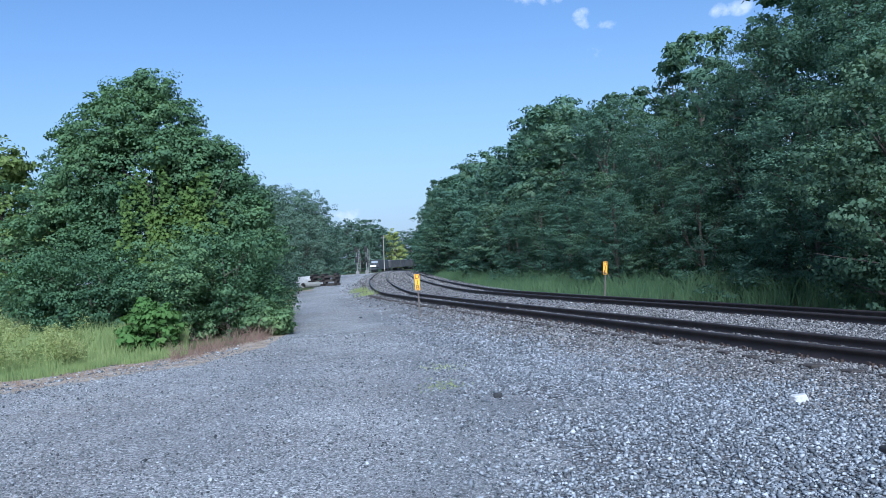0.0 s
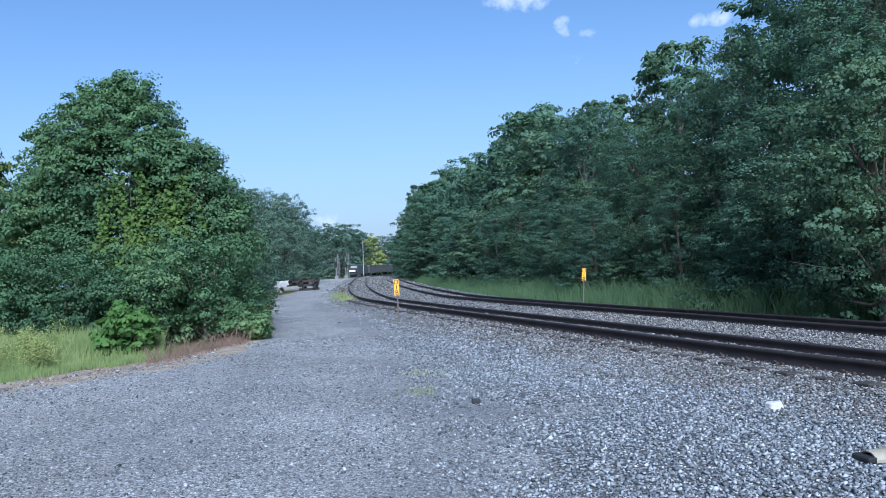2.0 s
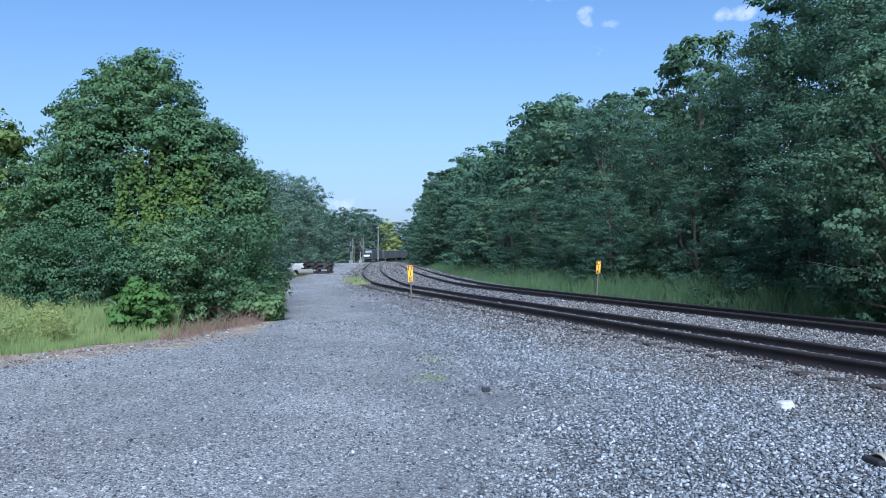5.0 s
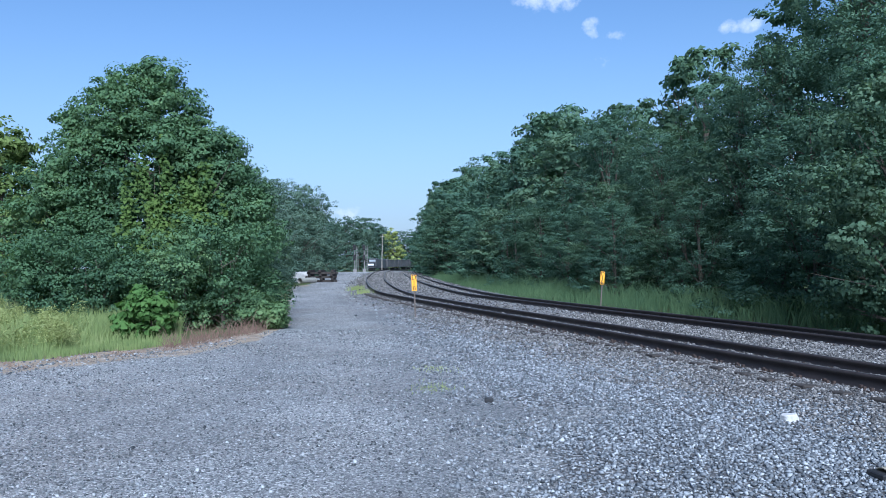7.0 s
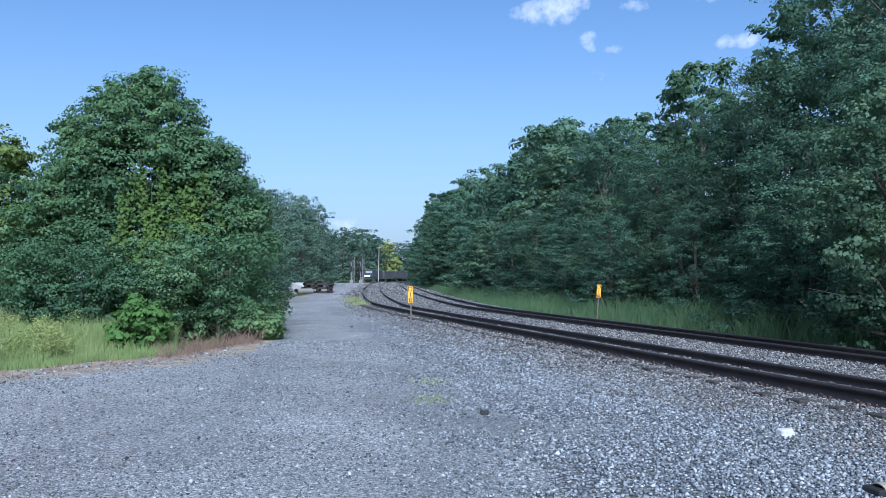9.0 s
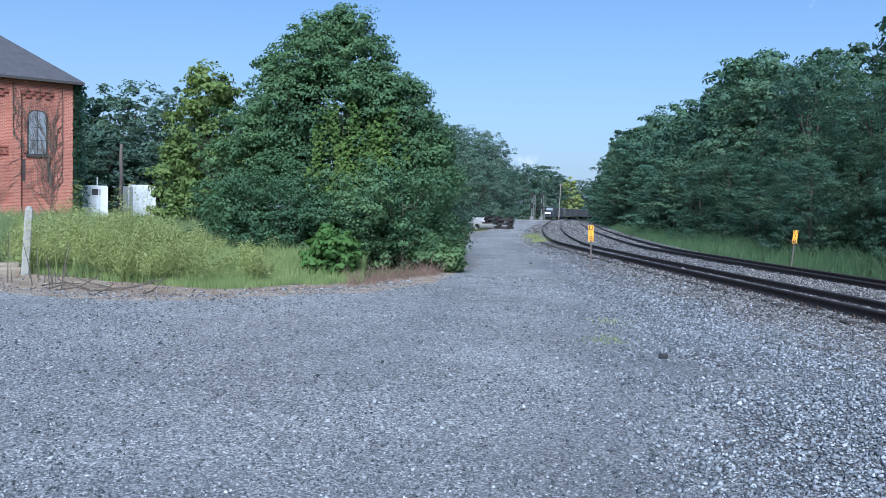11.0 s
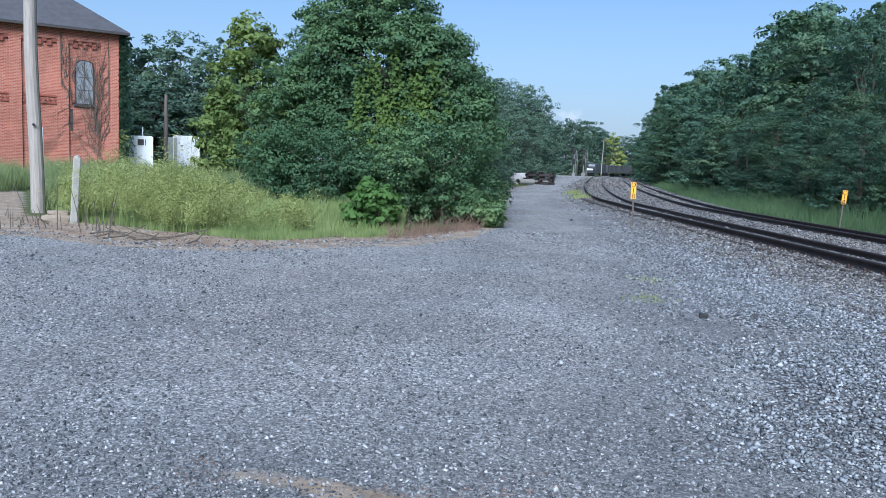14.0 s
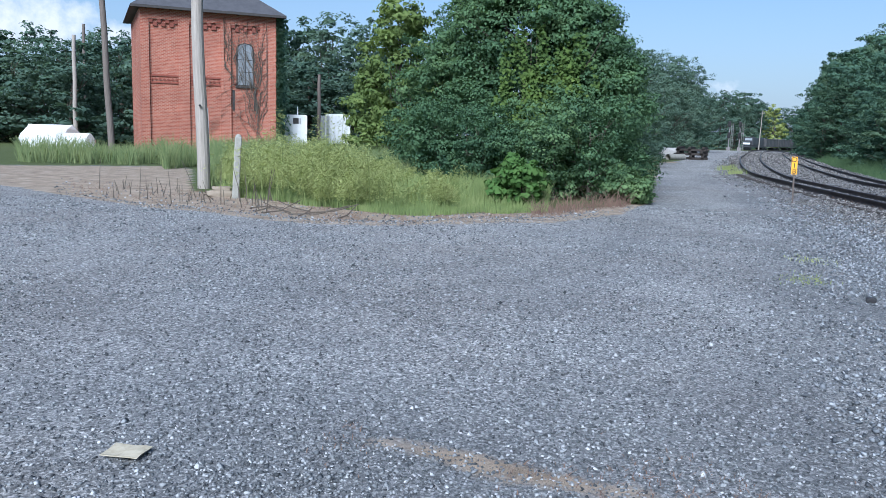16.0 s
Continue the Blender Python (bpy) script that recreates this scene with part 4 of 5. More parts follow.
def build_grass():
    rng = np.random.default_rng(17)
    n = 46000
    az, r = rng.uniform(-40, -17.5, n), rng.uniform(14.6, 21, n)
    xy = np.column_stack([r * np.sin(np.radians(az)), r * np.cos(np.radians(az))])
    past = r - lot_edge(az) - turf_start(az) - 0.3 - 0.25 * wave(xy, 0.8)
    ok = (past > 0) & (rng.uniform(size=n) < 0.9 - 0.06 * (r - 15))
    xy, past = xy[ok], past[ok]
    h = 0.15 + 0.45 * smooth(0.2, 2.0, past) + 0.15 * wave(xy, 0.7, 4) * smooth(0.2, 1.2, past)
    tagged(blades("meadow_grass", xy, h, 0.009, "grass", None, rng, 0.5), "long pale green grass on the verge", "grass", kind="stuff")
    # far side of the tracks
    n = 60000
    line, d = even(offset(NEAR_RAIL, 8.0), 0.2)
    pick = rng.integers(0, len(line), n)
    xy = line[pick] + np.column_stack([d[pick, 1], -d[pick, 0]]) * (rng.uniform(-1.1, 2.2, n))[:, None] + rng.normal(0, 0.1, (n, 2))
    ok = (xy[:, 1] > 8) & (xy[:, 1] < 95) & (xy[:, 0] < xy[:, 1] * 0.7 + 2)
    xy = xy[ok]
    s, _ = side_of(xy)
    h = 0.42 + 0.5 * smooth(6.9, 8.6, s) + 0.2 * wave(xy, 1.1)
    tagged(blades("trackside_grass", xy, h, 0.015, "grass_dark", None, rng, 1.3), "tall green grass between the far track and the woods", "grass", kind="stuff")
    # red-brown dead brush at the mound's foot
    n = 5200
    az, r = rng.uniform(-18.6, -9.3, n), rng.uniform(16.8, 23, n)
    xy = np.column_stack([r * np.sin(np.radians(az)), r * np.cos(np.radians(az))])
    past = r - lot_edge(az)
    ok = (past > 0.5) & (past < 2.0)
    tagged(blades("dead_brush", xy[ok], 0.1 + 0.42 * rng.uniform(size=ok.sum()) ** 3, 0.006, "dry", None, rng, 2.2), "dead reddish-brown brush at the foot of the shrubs", "brush", kind="stuff")


build_grass()


def build_weeds():
    """Feathery tall weeds between the poles and the mound: stems with sprays of fine leaf."""
    rng = np.random.default_rng(29)
    stems, at, out = bmesh.new(), [], []
    n = 640
    az, r = rng.uniform(-39.5, -23.5, n), rng.uniform(16.4, 23.5, n)
    for a, d in zip(az, r):
        past = d - float(lot_edge(a))
        if past < 0.8 + 0.7 * float(turf_start(a)) or rng.uniform() > 0.95 - 0.02 * (a + 39):
            continue
        x, y = polar(a, d)
        z = z_at(x, y)
        h = float(np.interp(a, (-39.5, -36, -32, -28, -24), (1.1, 1.45, 1.15, 0.85, 0.6))) * (0.72 + 0.4 * float(wave(np.array([[x, y]]), 0.9, 2.0)[0])) * rng.uniform(0.7, 1.15) * (1.35 if rng.uniform() < 0.12 else 1.0)
        lx, ly = rng.normal(0, 0.14 * h, 2)
        tube(stems, [(x, y, z), (x + lx * 0.3, y + ly * 0.3, z + h * 0.55), (x + lx, y + ly, z + h)], [0.008, 0.006, 0.002], 4, cap=False)
        m = 190
        t = rng.uniform(0.35, 1.05, m)
        w = 0.24 * h * (1.1 - t) + 0.045
        at.append(np.column_stack([x + lx * t + rng.normal(0, 1, m) * w, y + ly * t + rng.normal(0, 1, m) * w, z + h * t + rng.normal(0, 0.03, m)]))
        out.append(np.column_stack([rng.normal(0.15, 0.5, m), rng.normal(-0.45, 0.4, m), rng.uniform(0.4, 1, m)]))
    weeds = thing("tall_weeds", Matrix(), "tall feathery pale green weeds on the verge", "weeds", kind="stuff")
    part("stems", stems, "weed", weeds)
    at, out = np.concatenate(at), np.concatenate(out)
    leaves("sprays", at, out, np.full(len(at), 0.075), "weed", weeds, rng, wide=0.13)
    # the rank field behind the verge
    n = 15000
    a, r = rng.uniform(-41, -26.5, n), rng.uniform(22.5, 42, n)
    xy = np.column_stack([r * np.sin(np.radians(a)), r * np.cos(np.radians(a))])
    h = 0.75 + 0.012 * (r - 22) * 1.5 + 0.3 * wave(xy, 1.6, 6.0)
    tagged(blades("field_weeds", xy, np.clip(h, 0.3, 1.6), 0.022, "grass_field", None, rng, 0.8), "rank green and olive field weeds behind the verge", "weeds", kind="stuff")
    # goldenrod clumps before the building
    n = 9000
    a, r = rng.uniform(-52, -36, n), rng.uniform(30, 40, n)
    xy = np.column_stack([r * np.sin(np.radians(a)), r * np.cos(np.radians(a))])
    ok = (r > 33 + 2 * np.sin(a * 0.9)) & ((a > -43.0 + 0.8 * wave(xy, 0.8)) | (r > 35.5 + wave(xy, 1.1)))
    tagged(blades("yard_weeds", xy[ok], 0.9 + 0.35 * wave(xy[ok], 2.2), 0.016, "grass_field", None, rng, 0.8), "tall dry weeds in front of the brick building", "weeds", kind="stuff")


build_weeds()


# ---- signs, posts and poles ----
def letter(ch, size, material, parent, m):
    cu = bpy.data.curves.new("letter", "FONT")
    cu.body, cu.size, cu.extrude, cu.align_x, cu.align_y = ch, size, 0.003, "CENTER", "CENTER"
    tmp = bpy.data.objects.new("letter_text", cu)
    me = bpy.data.meshes.new_from_object(tmp)
    bpy.data.objects.remove(tmp)
    me.materials.clear()
    me.materials.append(M[material])
    ob = new("letter", me)
    ob.parent, ob.matrix_basis = parent, m
    return ob


def build_sign(x, y, z, yaw, lean_y, label, twig=False):
    t = thing("trackside_sign", pose(x, y, z, 0, lean_y, yaw), label, "sign", "yellow trackside signs")
    bm = boxed(-0.016, 0.016, 0.0, 0.025, -0.3, 0.9)
    box(bm, -0.022, 0.022, 0.025, 0.03, -0.3, 0.9)
    part("post", bm, "post_steel", t, "weathered brown steel post")
    plate = part("plate", boxed(-0.072, 0.072, -0.006, 0.0, 0.7, 1.16, bevel=0.002), "sign", t, "yellow plate")
    for k, ch in enumerate("DIB"):
        letter(ch, 0.185, "black", plate, pose(0, -0.008, 1.078 - 0.152 * k, 90))
    for zz in (0.72, 1.14):
        bm = bmesh.new()
        tube(bm, [(0, -0.012, zz), (0, 0.0, zz)], [0.01, 0.01], 6)
        part("bolt", bm, "galv", t)
    if twig:
        bm = bmesh.new()
        tube(bm, [(-0.28, -0.02, 0.86), (0.0, -0.03, 0.74), (0.2, -0.02, 0.68)], [0.008, 0.01, 0.006], 5)
        part("twig", bm, "bark", t, "dead twig caught on the post")
    return t


build_sign(*polar(-1.82, 23.6), 0.08, 2, -1.5, "yellow lettered sign leaning on a steel post in the ballast")
build_sign(*polar(10.93, 29.8), 0.02, -10, 4.5, "yellow lettered sign on a leaning post before the trackside grass", twig=True)


def build_pole(name, x, y, h, r0, r1, lean, yaw, material, label, arm=False):
    t = thing(name, pose(x, y, z_at(x, y) - 0.3, 0, lean, yaw), label, "pole")
    bm = bmesh.new()
    n = 10
    tube(bm, [(0.02 * math.sin(i * 1.3), 0, (h + 0.3) * i / n) for i in range(n + 1)], [r0 + (r1 - r0) * i / n for i in range(n + 1)], 14)
    part("shaft", bm, material, t)
    if arm:
        part("crossarm", boxed(-0.9, 0.9, -0.05, 0.05, h - 0.6, h - 0.48, bevel=0.01), material, t)
    return t


_x, _y = polar(-40.95, 21.6)
up = build_pole("utility_pole", _x, _y, 10.0, 0.16, 0.115, -1.3, 41, "pole_wood", "weathered grey wooden utility pole at the lot edge")
bm = boxed(0.15, 0.172, -0.02, 0.02, 0.9, 2.3)
part("conduit", bm, "white", up, "thin white conduit")
bm = bmesh.new()
tube(bm, [(-0.02, -0.23, 2.35), (-0.02, -0.15, 2.35)], [0.03, 0.03], 8)
part("bolt", bm, "black", up)

_x, _y = polar(-38.96, 18.9)
post = thing("concrete_post", pose(_x, _y, z_at(_x, _y) - 0.2, 0, 3.2, 39), "pale leaning concrete post beside the weeds", "post")
part("shaft", box(bmesh.new(), -0.075, 0.075, -0.075, 0.075, 0, 1.56, bevel=0.02), "concrete", post)
bm = bmesh.new()
tube(bm, [(0, 0, 1.555), (0, 0, 1.59), (0, 0, 1.615)], [0.068, 0.055, 0.02], 10)
part("cap", bm, "concrete", post)


def lump(name, x, y, sx, sy, sz, material, label, category, seed=0, rz=0.0, sink=0.2):
    bm = bmesh.new()
    bmesh.ops.create_icosphere(bm, subdivisions=3, radius=1.0)
    for v in bm.verts:
        k = 1 + 0.22 * noise.noise(v.co * 1.6 + Vector((seed * 7.3, 0, 0))) + 0.08 * noise.noise(v.co * 5 + Vector((seed, 0, 0)))
        v.co = Vector((max(-0.8, min(0.8, v.co.x * k)) * sx, max(-0.8, min(0.8, v.co.y * k)) * sy, max(-0.6, min(0.7, v.co.z * k)) * sz))
    ob = part(name, bm, material)
    ob.matrix_basis = pose(x, y, z_at(x, y) + sz * (0.6 - sink), 0, 0, rz)
    return tagged(ob, label, category)


_x, _y = polar(-39.8, 19.3)
lump("stone_slab", _x, _y, 0.42, 0.2, 0.13, "slab", "tan stone slab lying between the poles", "stone", 2, 40)
lump("stone_slab", _x - 0.05, _y + 0.05, 0.26, 0.16, 0.1, "slab", "smaller tan stone resting on the slab", "stone", 3, 30).location.z += 0.12
build_pole("utility_pole", *polar(-48.7, 62), 7.4, 0.16, 0.12, 0.6, 48, "pole_wood", "pale wooden pole in the yard")
build_pole("utility_pole", *polar(-48.1, 72), 9.2, 0.15, 0.11, 0.4, 48, "pole_dark", "dark wooden pole in the yard")
build_pole("utility_pole", *polar(-46.6, 46), 10.5, 0.17, 0.13, -2.0, 47, "pole_dark", "dark brown leaning wooden pole beside the building")
build_pole("utility_pole", *polar(-33.4, 60), 5.4, 0.15, 0.11, 0.3, 33, "pole_dark", "grey wooden pole beside the white trailers")
build_pole("utility_pole", *polar(-4.1, 300), 13.5, 0.17, 0.11, 1.5, 4, "pole_wood", "far wooden pole beside the railway", arm=True)


# ---- the brick building ----
def build_house():
    W, D, H = 7.5, 9.0, 8.0
    x, y = polar(-44.75, 49.5)
    x2, y2 = polar(-36.25, 50.5)
    ang = math.degrees(math.atan2(y2 - y, x2 - x))
    hs = thing("brick_building", pose(x, y, 0, 0, 0, ang), "old two-storey red brick building with a slate hip roof", "building")
    panels = ((0.45, 2.0), (2.6, 4.32), (4.9, 6.56))
    bm = boxed(0, W, 0.12, 0.5, -0.3, H)
    part("wall", bm, "brick", hs)
    part("wall", boxed(0, 0.4, 0.503, D, -0.3, H), "brick", hs)
    part("wall", boxed(W - 0.4, W, 0.503, D, -0.3, H), "brick", hs)
    part("wall", boxed(0.403, W - 0.403, D - 0.4, D, -0.3, H), "brick", hs)
    edges = [0.0, *[e for p in panels for e in p], W]
    for a, b in zip(edges[::2], edges[1::2]):
        part("pilaster", boxed(a, b, 0.0, 0.117, -0.3, 7.4), "brick", hs)
    part("frieze", boxed(0, W, -0.003, 0.117, 7.403, H), "brick", hs)
    for a, b in panels:
        k = 7
        for i in range(k):
            c, w = a + (b - a) * (i + 0.5) / k, (b - a) / k * 0.5
            z = 7.03 if i % 2 else 7.215
            part("corbel", boxed(c - w * 0.95, c + w * 0.95, 0.015, 0.117, z, z + 0.18), "brick_dark", hs)
    for a, b in panels[:2]:
        part("string_course", boxed(a, b, 0.06, 0.117, 4.30, 4.38), "brick_dark", hs)
        part("string_course", boxed(a, b, 0.06, 0.117, 3.92, 3.99), "brick_dark", hs)
        k = 7
        for i in range(k):
            c = a + (b - a) * (i + 0.5) / k
            bm = bmesh.new()
            bmesh.ops.create_cube(bm, size=1.0, matrix=Matrix.Translation((c, 0.09, 4.145)) @ Matrix.Rotation(radians(45), 4, "Y") @ Matrix.Diagonal((0.12, 0.06, 0.12, 1)))
            part("diamond_brick", bm, "brick_dark", hs)
    part("string_course", boxed(4.86, 5.2, 0.06, 0.117, 4.05, 4.12), "brick_dark", hs)

    def arched(x0, x1, z0, z1, y0, y1, grow=0.0):
        bm = bmesh.new()
        c, r = (x0 + x1) / 2, (x1 - x0) / 2 + grow
        pts = [(c - r, z0), (c + r, z0), (c + r, z1 - r * 0.7)] + [(c + r * math.cos(t), z1 - r * 0.7 + 0.7 * r * math.sin(t)) for t in (0.5, 1.0, 1.57, 2.14, 2.64)] + [(c - r, z1 - r * 0.7)]
        lo = [bm.verts.new((a, y0, b)) for a, b in pts]
        hi = [bm.verts.new((a, y1, b)) for a, b in pts]
        bm.faces.new(lo)
        bm.faces.new(hi[::-1])
        for i in range(len(pts)):
            bm.faces.new((lo[i], hi[i], hi[(i + 1) % len(pts)], lo[(i + 1) % len(pts)]))
        bmesh.ops.recalc_face_normals(bm, faces=bm.faces)
        return bm

    win = part("window", arched(5.3, 6.14, 3.98, 6.42, 0.098, 0.119, 0.09), "trim", hs, "tall arched window with dusty panes")
    part("pane", arched(5.3, 6.14, 4.03, 6.36, 0.08, 0.093), "glass", win)
    part("glazing_bar", boxed(5.707, 5.733, 0.065, 0.079, 4.03, 6.34), "trim", win)
    for z in (4.75, 5.45):
        part("glazing_bar", boxed(5.31, 6.13, 0.066, 0.078, z, z + 0.03), "trim", win)
    part("sill", boxed(5.15, 6.3, 0.0, 0.116, 3.86, 3.97, bevel=0.01), "trim", win)
    for sx in (4.98, 6.22):
        sl = part("slit_window", boxed(sx, sx + 0.13, 0.09, 0.119, 2.55, 3.72), "trim", hs)
    # roof
    o, top = 0.5, 11.1
    bm = bmesh.new()
    z = H + 0.06
    c = [bm.verts.new(v) for v in ((-o, -o, z), (W + o, -o, z), (W + o, D + o, z), (-o, D + o, z))]
    r1, r2 = bm.verts.new((W / 2, 3.6, top)), bm.verts.new((W / 2, D - 3.6, top))
    for f in ((c[0], c[1], r1), (c[1], c[2], r2, r1), (c[2], c[3], r2), (c[3], c[0], r1, r2), (c[3], c[2], c[1], c[0])):
        bm.faces.new(f)
    part("roof", bm, "roof", hs, "dark slate hip roof")
    part("eave", box(box(bmesh.new(), -o, W + o, -o, -o + 0.06, z - 0.14, z - 0.003), W + o - 0.06, W + o, -o + 0.063, D + o, z - 0.14, z - 0.003), "trim", hs)
    for i in range(14):
        a = -0.3 + (W + 0.6) * i / 13
        part("bracket", boxed(a - 0.04, a + 0.04, -o + 0.07, -0.005, z - 0.13, z - 0.02), "trim", hs)
    # bare creeper on the front, leafy ivy on the side
    rng = np.random.default_rng(51)
    bm = bmesh.new()
    for k in range(84):
        p = Vector((6.35 + rng.normal(0, 0.12), -0.02, rng.uniform(0.5, 5.6))) if k % 4 else Vector((4.95 + rng.normal(0, 0.12), -0.02, rng.uniform(3.8, 6.2)))
        pts = [p.copy()]
        dx = rng.normal(-0.04, 0.09)
        for _ in range(11):
            p = p + Vector((dx + rng.normal(0, 0.13), rng.normal(0, 0.012), rng.uniform(0.15, 0.42)))
            p.y = max(-0.06, min(-0.015, p.y))
            p.x, p.z = max(4.5, min(6.95, p.x)), min(p.z, 7.75)
            pts.append(p.copy())
        r = rng.uniform(0.01, 0.026)
        tube(bm, pts, [r * (1 - 0.08 * i) for i in range(len(pts))], 4, cap=False)
    for k in range(16):
        p = Vector((rng.uniform(2.6, 5.4), -0.02, rng.uniform(1.0, 3.6)))
        tube(bm, [p, p + Vector((0.5, 0, 0.4)), p + Vector((rng.uniform(0.8, 1.4), 0, rng.uniform(0.5, 1.2)))], [0.014, 0.012, 0.006], 4, cap=False)
    cr = part("bare_creeper", bm, "bark", None)
    cr.matrix_basis = hs.matrix_basis.copy()
    tagged(cr, "bare brown creeper clinging round the arched window", "creeper")
    n = 11000
    at = np.column_stack([W + np.abs(rng.normal(0.15, 0.25, n)), rng.uniform(-0.15, 3.2, n), rng.uniform(0.2, 8.0, n)])
    iv = thing("wall_ivy", hs.matrix_basis.copy(), "dark green ivy covering the building's side wall", "ivy")
    leaves("foliage", at, np.tile((0.8, -0.5, 0.2), (n, 1)), np.full(n, 0.22), "leaf_forest", iv, rng, wide=0.8)


build_house()


# ---- trailers, shed and yard things ----
def build_trailer(az, d, w, h, depth, label, yaw, ribs=6):
    x, y = polar(az, d)
    t = thing("white_container", pose(x, y, 0.55, 0, 0, yaw), label, "container")
    part("body", boxed(-w / 2, w / 2, 0, depth, 0, h, bevel=0.03), "white", t)
    for i in range(ribs + 1):
        a = -w / 2 + w * i / ribs
        part("rib", boxed(a - 0.03, a + 0.03, -0.04, -0.003, 0.05, h - 0.05), "white", t)
    part("skirt", boxed(-w / 2 + 0.1, w / 2 - 0.1, 0.1, depth - 0.1, -0.75, -0.003), "trim", t)
    return t


build_trailer(-32.1, 62, 1.75, 2.2, 2.4, "white corrugated container standing in the weeds", 32)
t = build_trailer(-34.95, 52, 1.35, 1.9, 1.9, "small white trailer box beside the brick building", 35, 3)
part("vent_pipe", boxed(0.1, 0.16, 0.3, 0.36, 1.903, 2.4), "white", t)
part("window", boxed(-0.15, 0.3, -0.02, -0.003, 1.35, 1.7), "trim", t)
_x, _y = polar(-33.0, 62)
g = thing("grey_container", pose(_x, _y, 0.3, 0, 0, 33), "grey metal container beside the white one", "container")
part("body", boxed(-0.4, 0.4, 0, 2, -0.4, 2.3, bevel=0.02), "greymetal", g)
_x, _y = polar(-49.4, 75)
s = thing("metal_shed", pose(_x, _y, 0, 0, 0, 49), "small grey metal shed with a flat roof", "shed")
part("wall", boxed(-1.0, 1.0, 0, 2, -0.2, 2.6), "greymetal", s)
part("roof", boxed(-1.35, 1.35, -0.4, 2.3, 2.603, 2.85, bevel=0.03), "white", s)
part("door", boxed(0.2, 0.8, -0.04, -0.003, 0, 2.1), "trim", s)
# Rounded white lumps added in place of parked white vehicles.
lump("white_vehicle_standin", *polar(-50.1, 58), 2.4, 1.4, 1.3, "white", "white lump standing in for a vehicle at the yard edge", "heap", 9)
lump("white_vehicle_standin", *polar(-48.6, 52), 1.2, 0.8, 0.9, "white", "smaller white sheeting heap at the yard edge", "heap", 11)


# ---- the railway's far end: signals, train, stacked ties ----
def build_signal(az, d, label):
    x, y = polar(az, d)
    t = thing("railway_signal", pose(x, y, 0, 0, 0, -az), label, "signal", "railway signals")
    bm = bmesh.new()
    tube(bm, [(0, 0, -0.3), (0, 0, 4.9)], [0.09, 0.07], 8)
    part("mast", bm, "galv", t)
    for z in (2.1, 3.95):
        h = part("signal_head", boxed(-0.3, 0.18, -0.25, -0.1, z, z + 0.95, bevel=0.05), "black", t)
        for k in range(3):
            bm = bmesh.new()
            tube(bm, [(-0.04, -0.46, z + 0.2 + 0.28 * k), (-0.04, -0.25, z + 0.2 + 0.28 * k)], [0.1, 0.1], 10)
            part("hood", bm, "black", h)
    lad = bmesh.new()
    for sx in (0.3, 0.6):
        box(lad, sx - 0.02, sx + 0.02, 0.1, 0.14, 0, 4.6)
    for k in range(14):
        box(lad, 0.32, 0.58, 0.1, 0.13, 0.3 + 0.31 * k, 0.33 + 0.31 * k)
    part("ladder", lad, "galv", t)
    part("case", boxed(-0.3, 0.3, 0.2, 0.6, -0.2, 0.55, bevel=0.02), "galv", t, "silver equipment case")
    part("platform", boxed(-0.3, 0.7, 0.0, 0.6, 2.9, 2.96), "galv", t)


build_signal(-5.95, 150, "two-headed black railway signal on a silver mast")
build_signal(-5.3, 150, "two-headed black railway signal with a ladder")


def build_train():
    p, d = even(BRANCH, 1.0)
    k0 = int(np.argmin(np.abs(p[:, 1] - 299)))
    head = 0
    for name, length, height, mat, cat in (("locomotive", 20, 4.5, "loco", "locomotive"), ("hopper_car", 15, 3.9, "car_grey", "freight car"), ("hopper_car", 15, 3.9, "car_grey", "freight car"), ("hopper_car", 15, 3.9, "car_grey", "freight car")):
        i = k0 - int(head + length / 2)
        if i < 1:
            break
        (x, y), (dx, dy) = p[i], d[i]
        t = thing(name, pose(x, y, 0.3 + float(descent(np.array([[x, y]]))[0]), 0, 0, math.degrees(math.atan2(dy, dx)) - 90), "dark locomotive with a white striped nose heading a train" if name == "locomotive" else "grey open hopper car in the far train", cat)
        L = length / 2 - 0.6
        if name == "locomotive":
            part("frame", boxed(-1.5, 1.5, -L, L, 0.9, 1.5, bevel=0.05), mat, t)
            part("hood", boxed(-1.0, 1.0, -L + 0.6, L - 5.5, 1.503, 4.2, bevel=0.12), mat, t)
            part("cab", boxed(-1.5, 1.5, L - 5.4, L - 2.6, 1.503, height, bevel=0.15), mat, t)
            part("nose", boxed(-1.1, 1.1, L - 2.55, L - 0.5, 1.503, 3.0, bevel=0.25), mat, t)
            part("stripe", boxed(-1.1, 1.1, L - 0.497, L - 0.44, 1.9, 2.5, bevel=0.02), "white", t, "white stripe on the nose")
            part("windscreen", boxed(-1.2, 1.2, L - 2.59, L - 2.56, 3.3, 4.0), "glass", t)
        else:
            part("body", boxed(-1.5, 1.5, -L, L, 1.1, height, bevel=0.06), mat, t)
            for q in range(9):
                a = -L + 2 * L * q / 8
                part("rib", boxed(-1.6, -1.503, a - 0.08, a + 0.08, 1.15, height - 0.1), mat, t)
            # Top rail in paler steel: the sky-lit edge is put into its colour.
            part("skylit_top_rail", boxed(-1.62, 1.62, -L - 0.05, L + 0.05, height + 0.003, height + 0.14), "galv", t)
        for q in (-L + 2, L - 2):
            bm = bmesh.new()
            for w in (-0.9, 0.9):
                tube(bm, [(-0.85, q + w, 0.45), (0.85, q + w, 0.45)], [0.45, 0.45], 12)
            part("bogie", box(bm, -1.1, 1.1, q - 1.4, q + 1.4, 0.45, 0.75), "black", t)
        head += length


build_train()


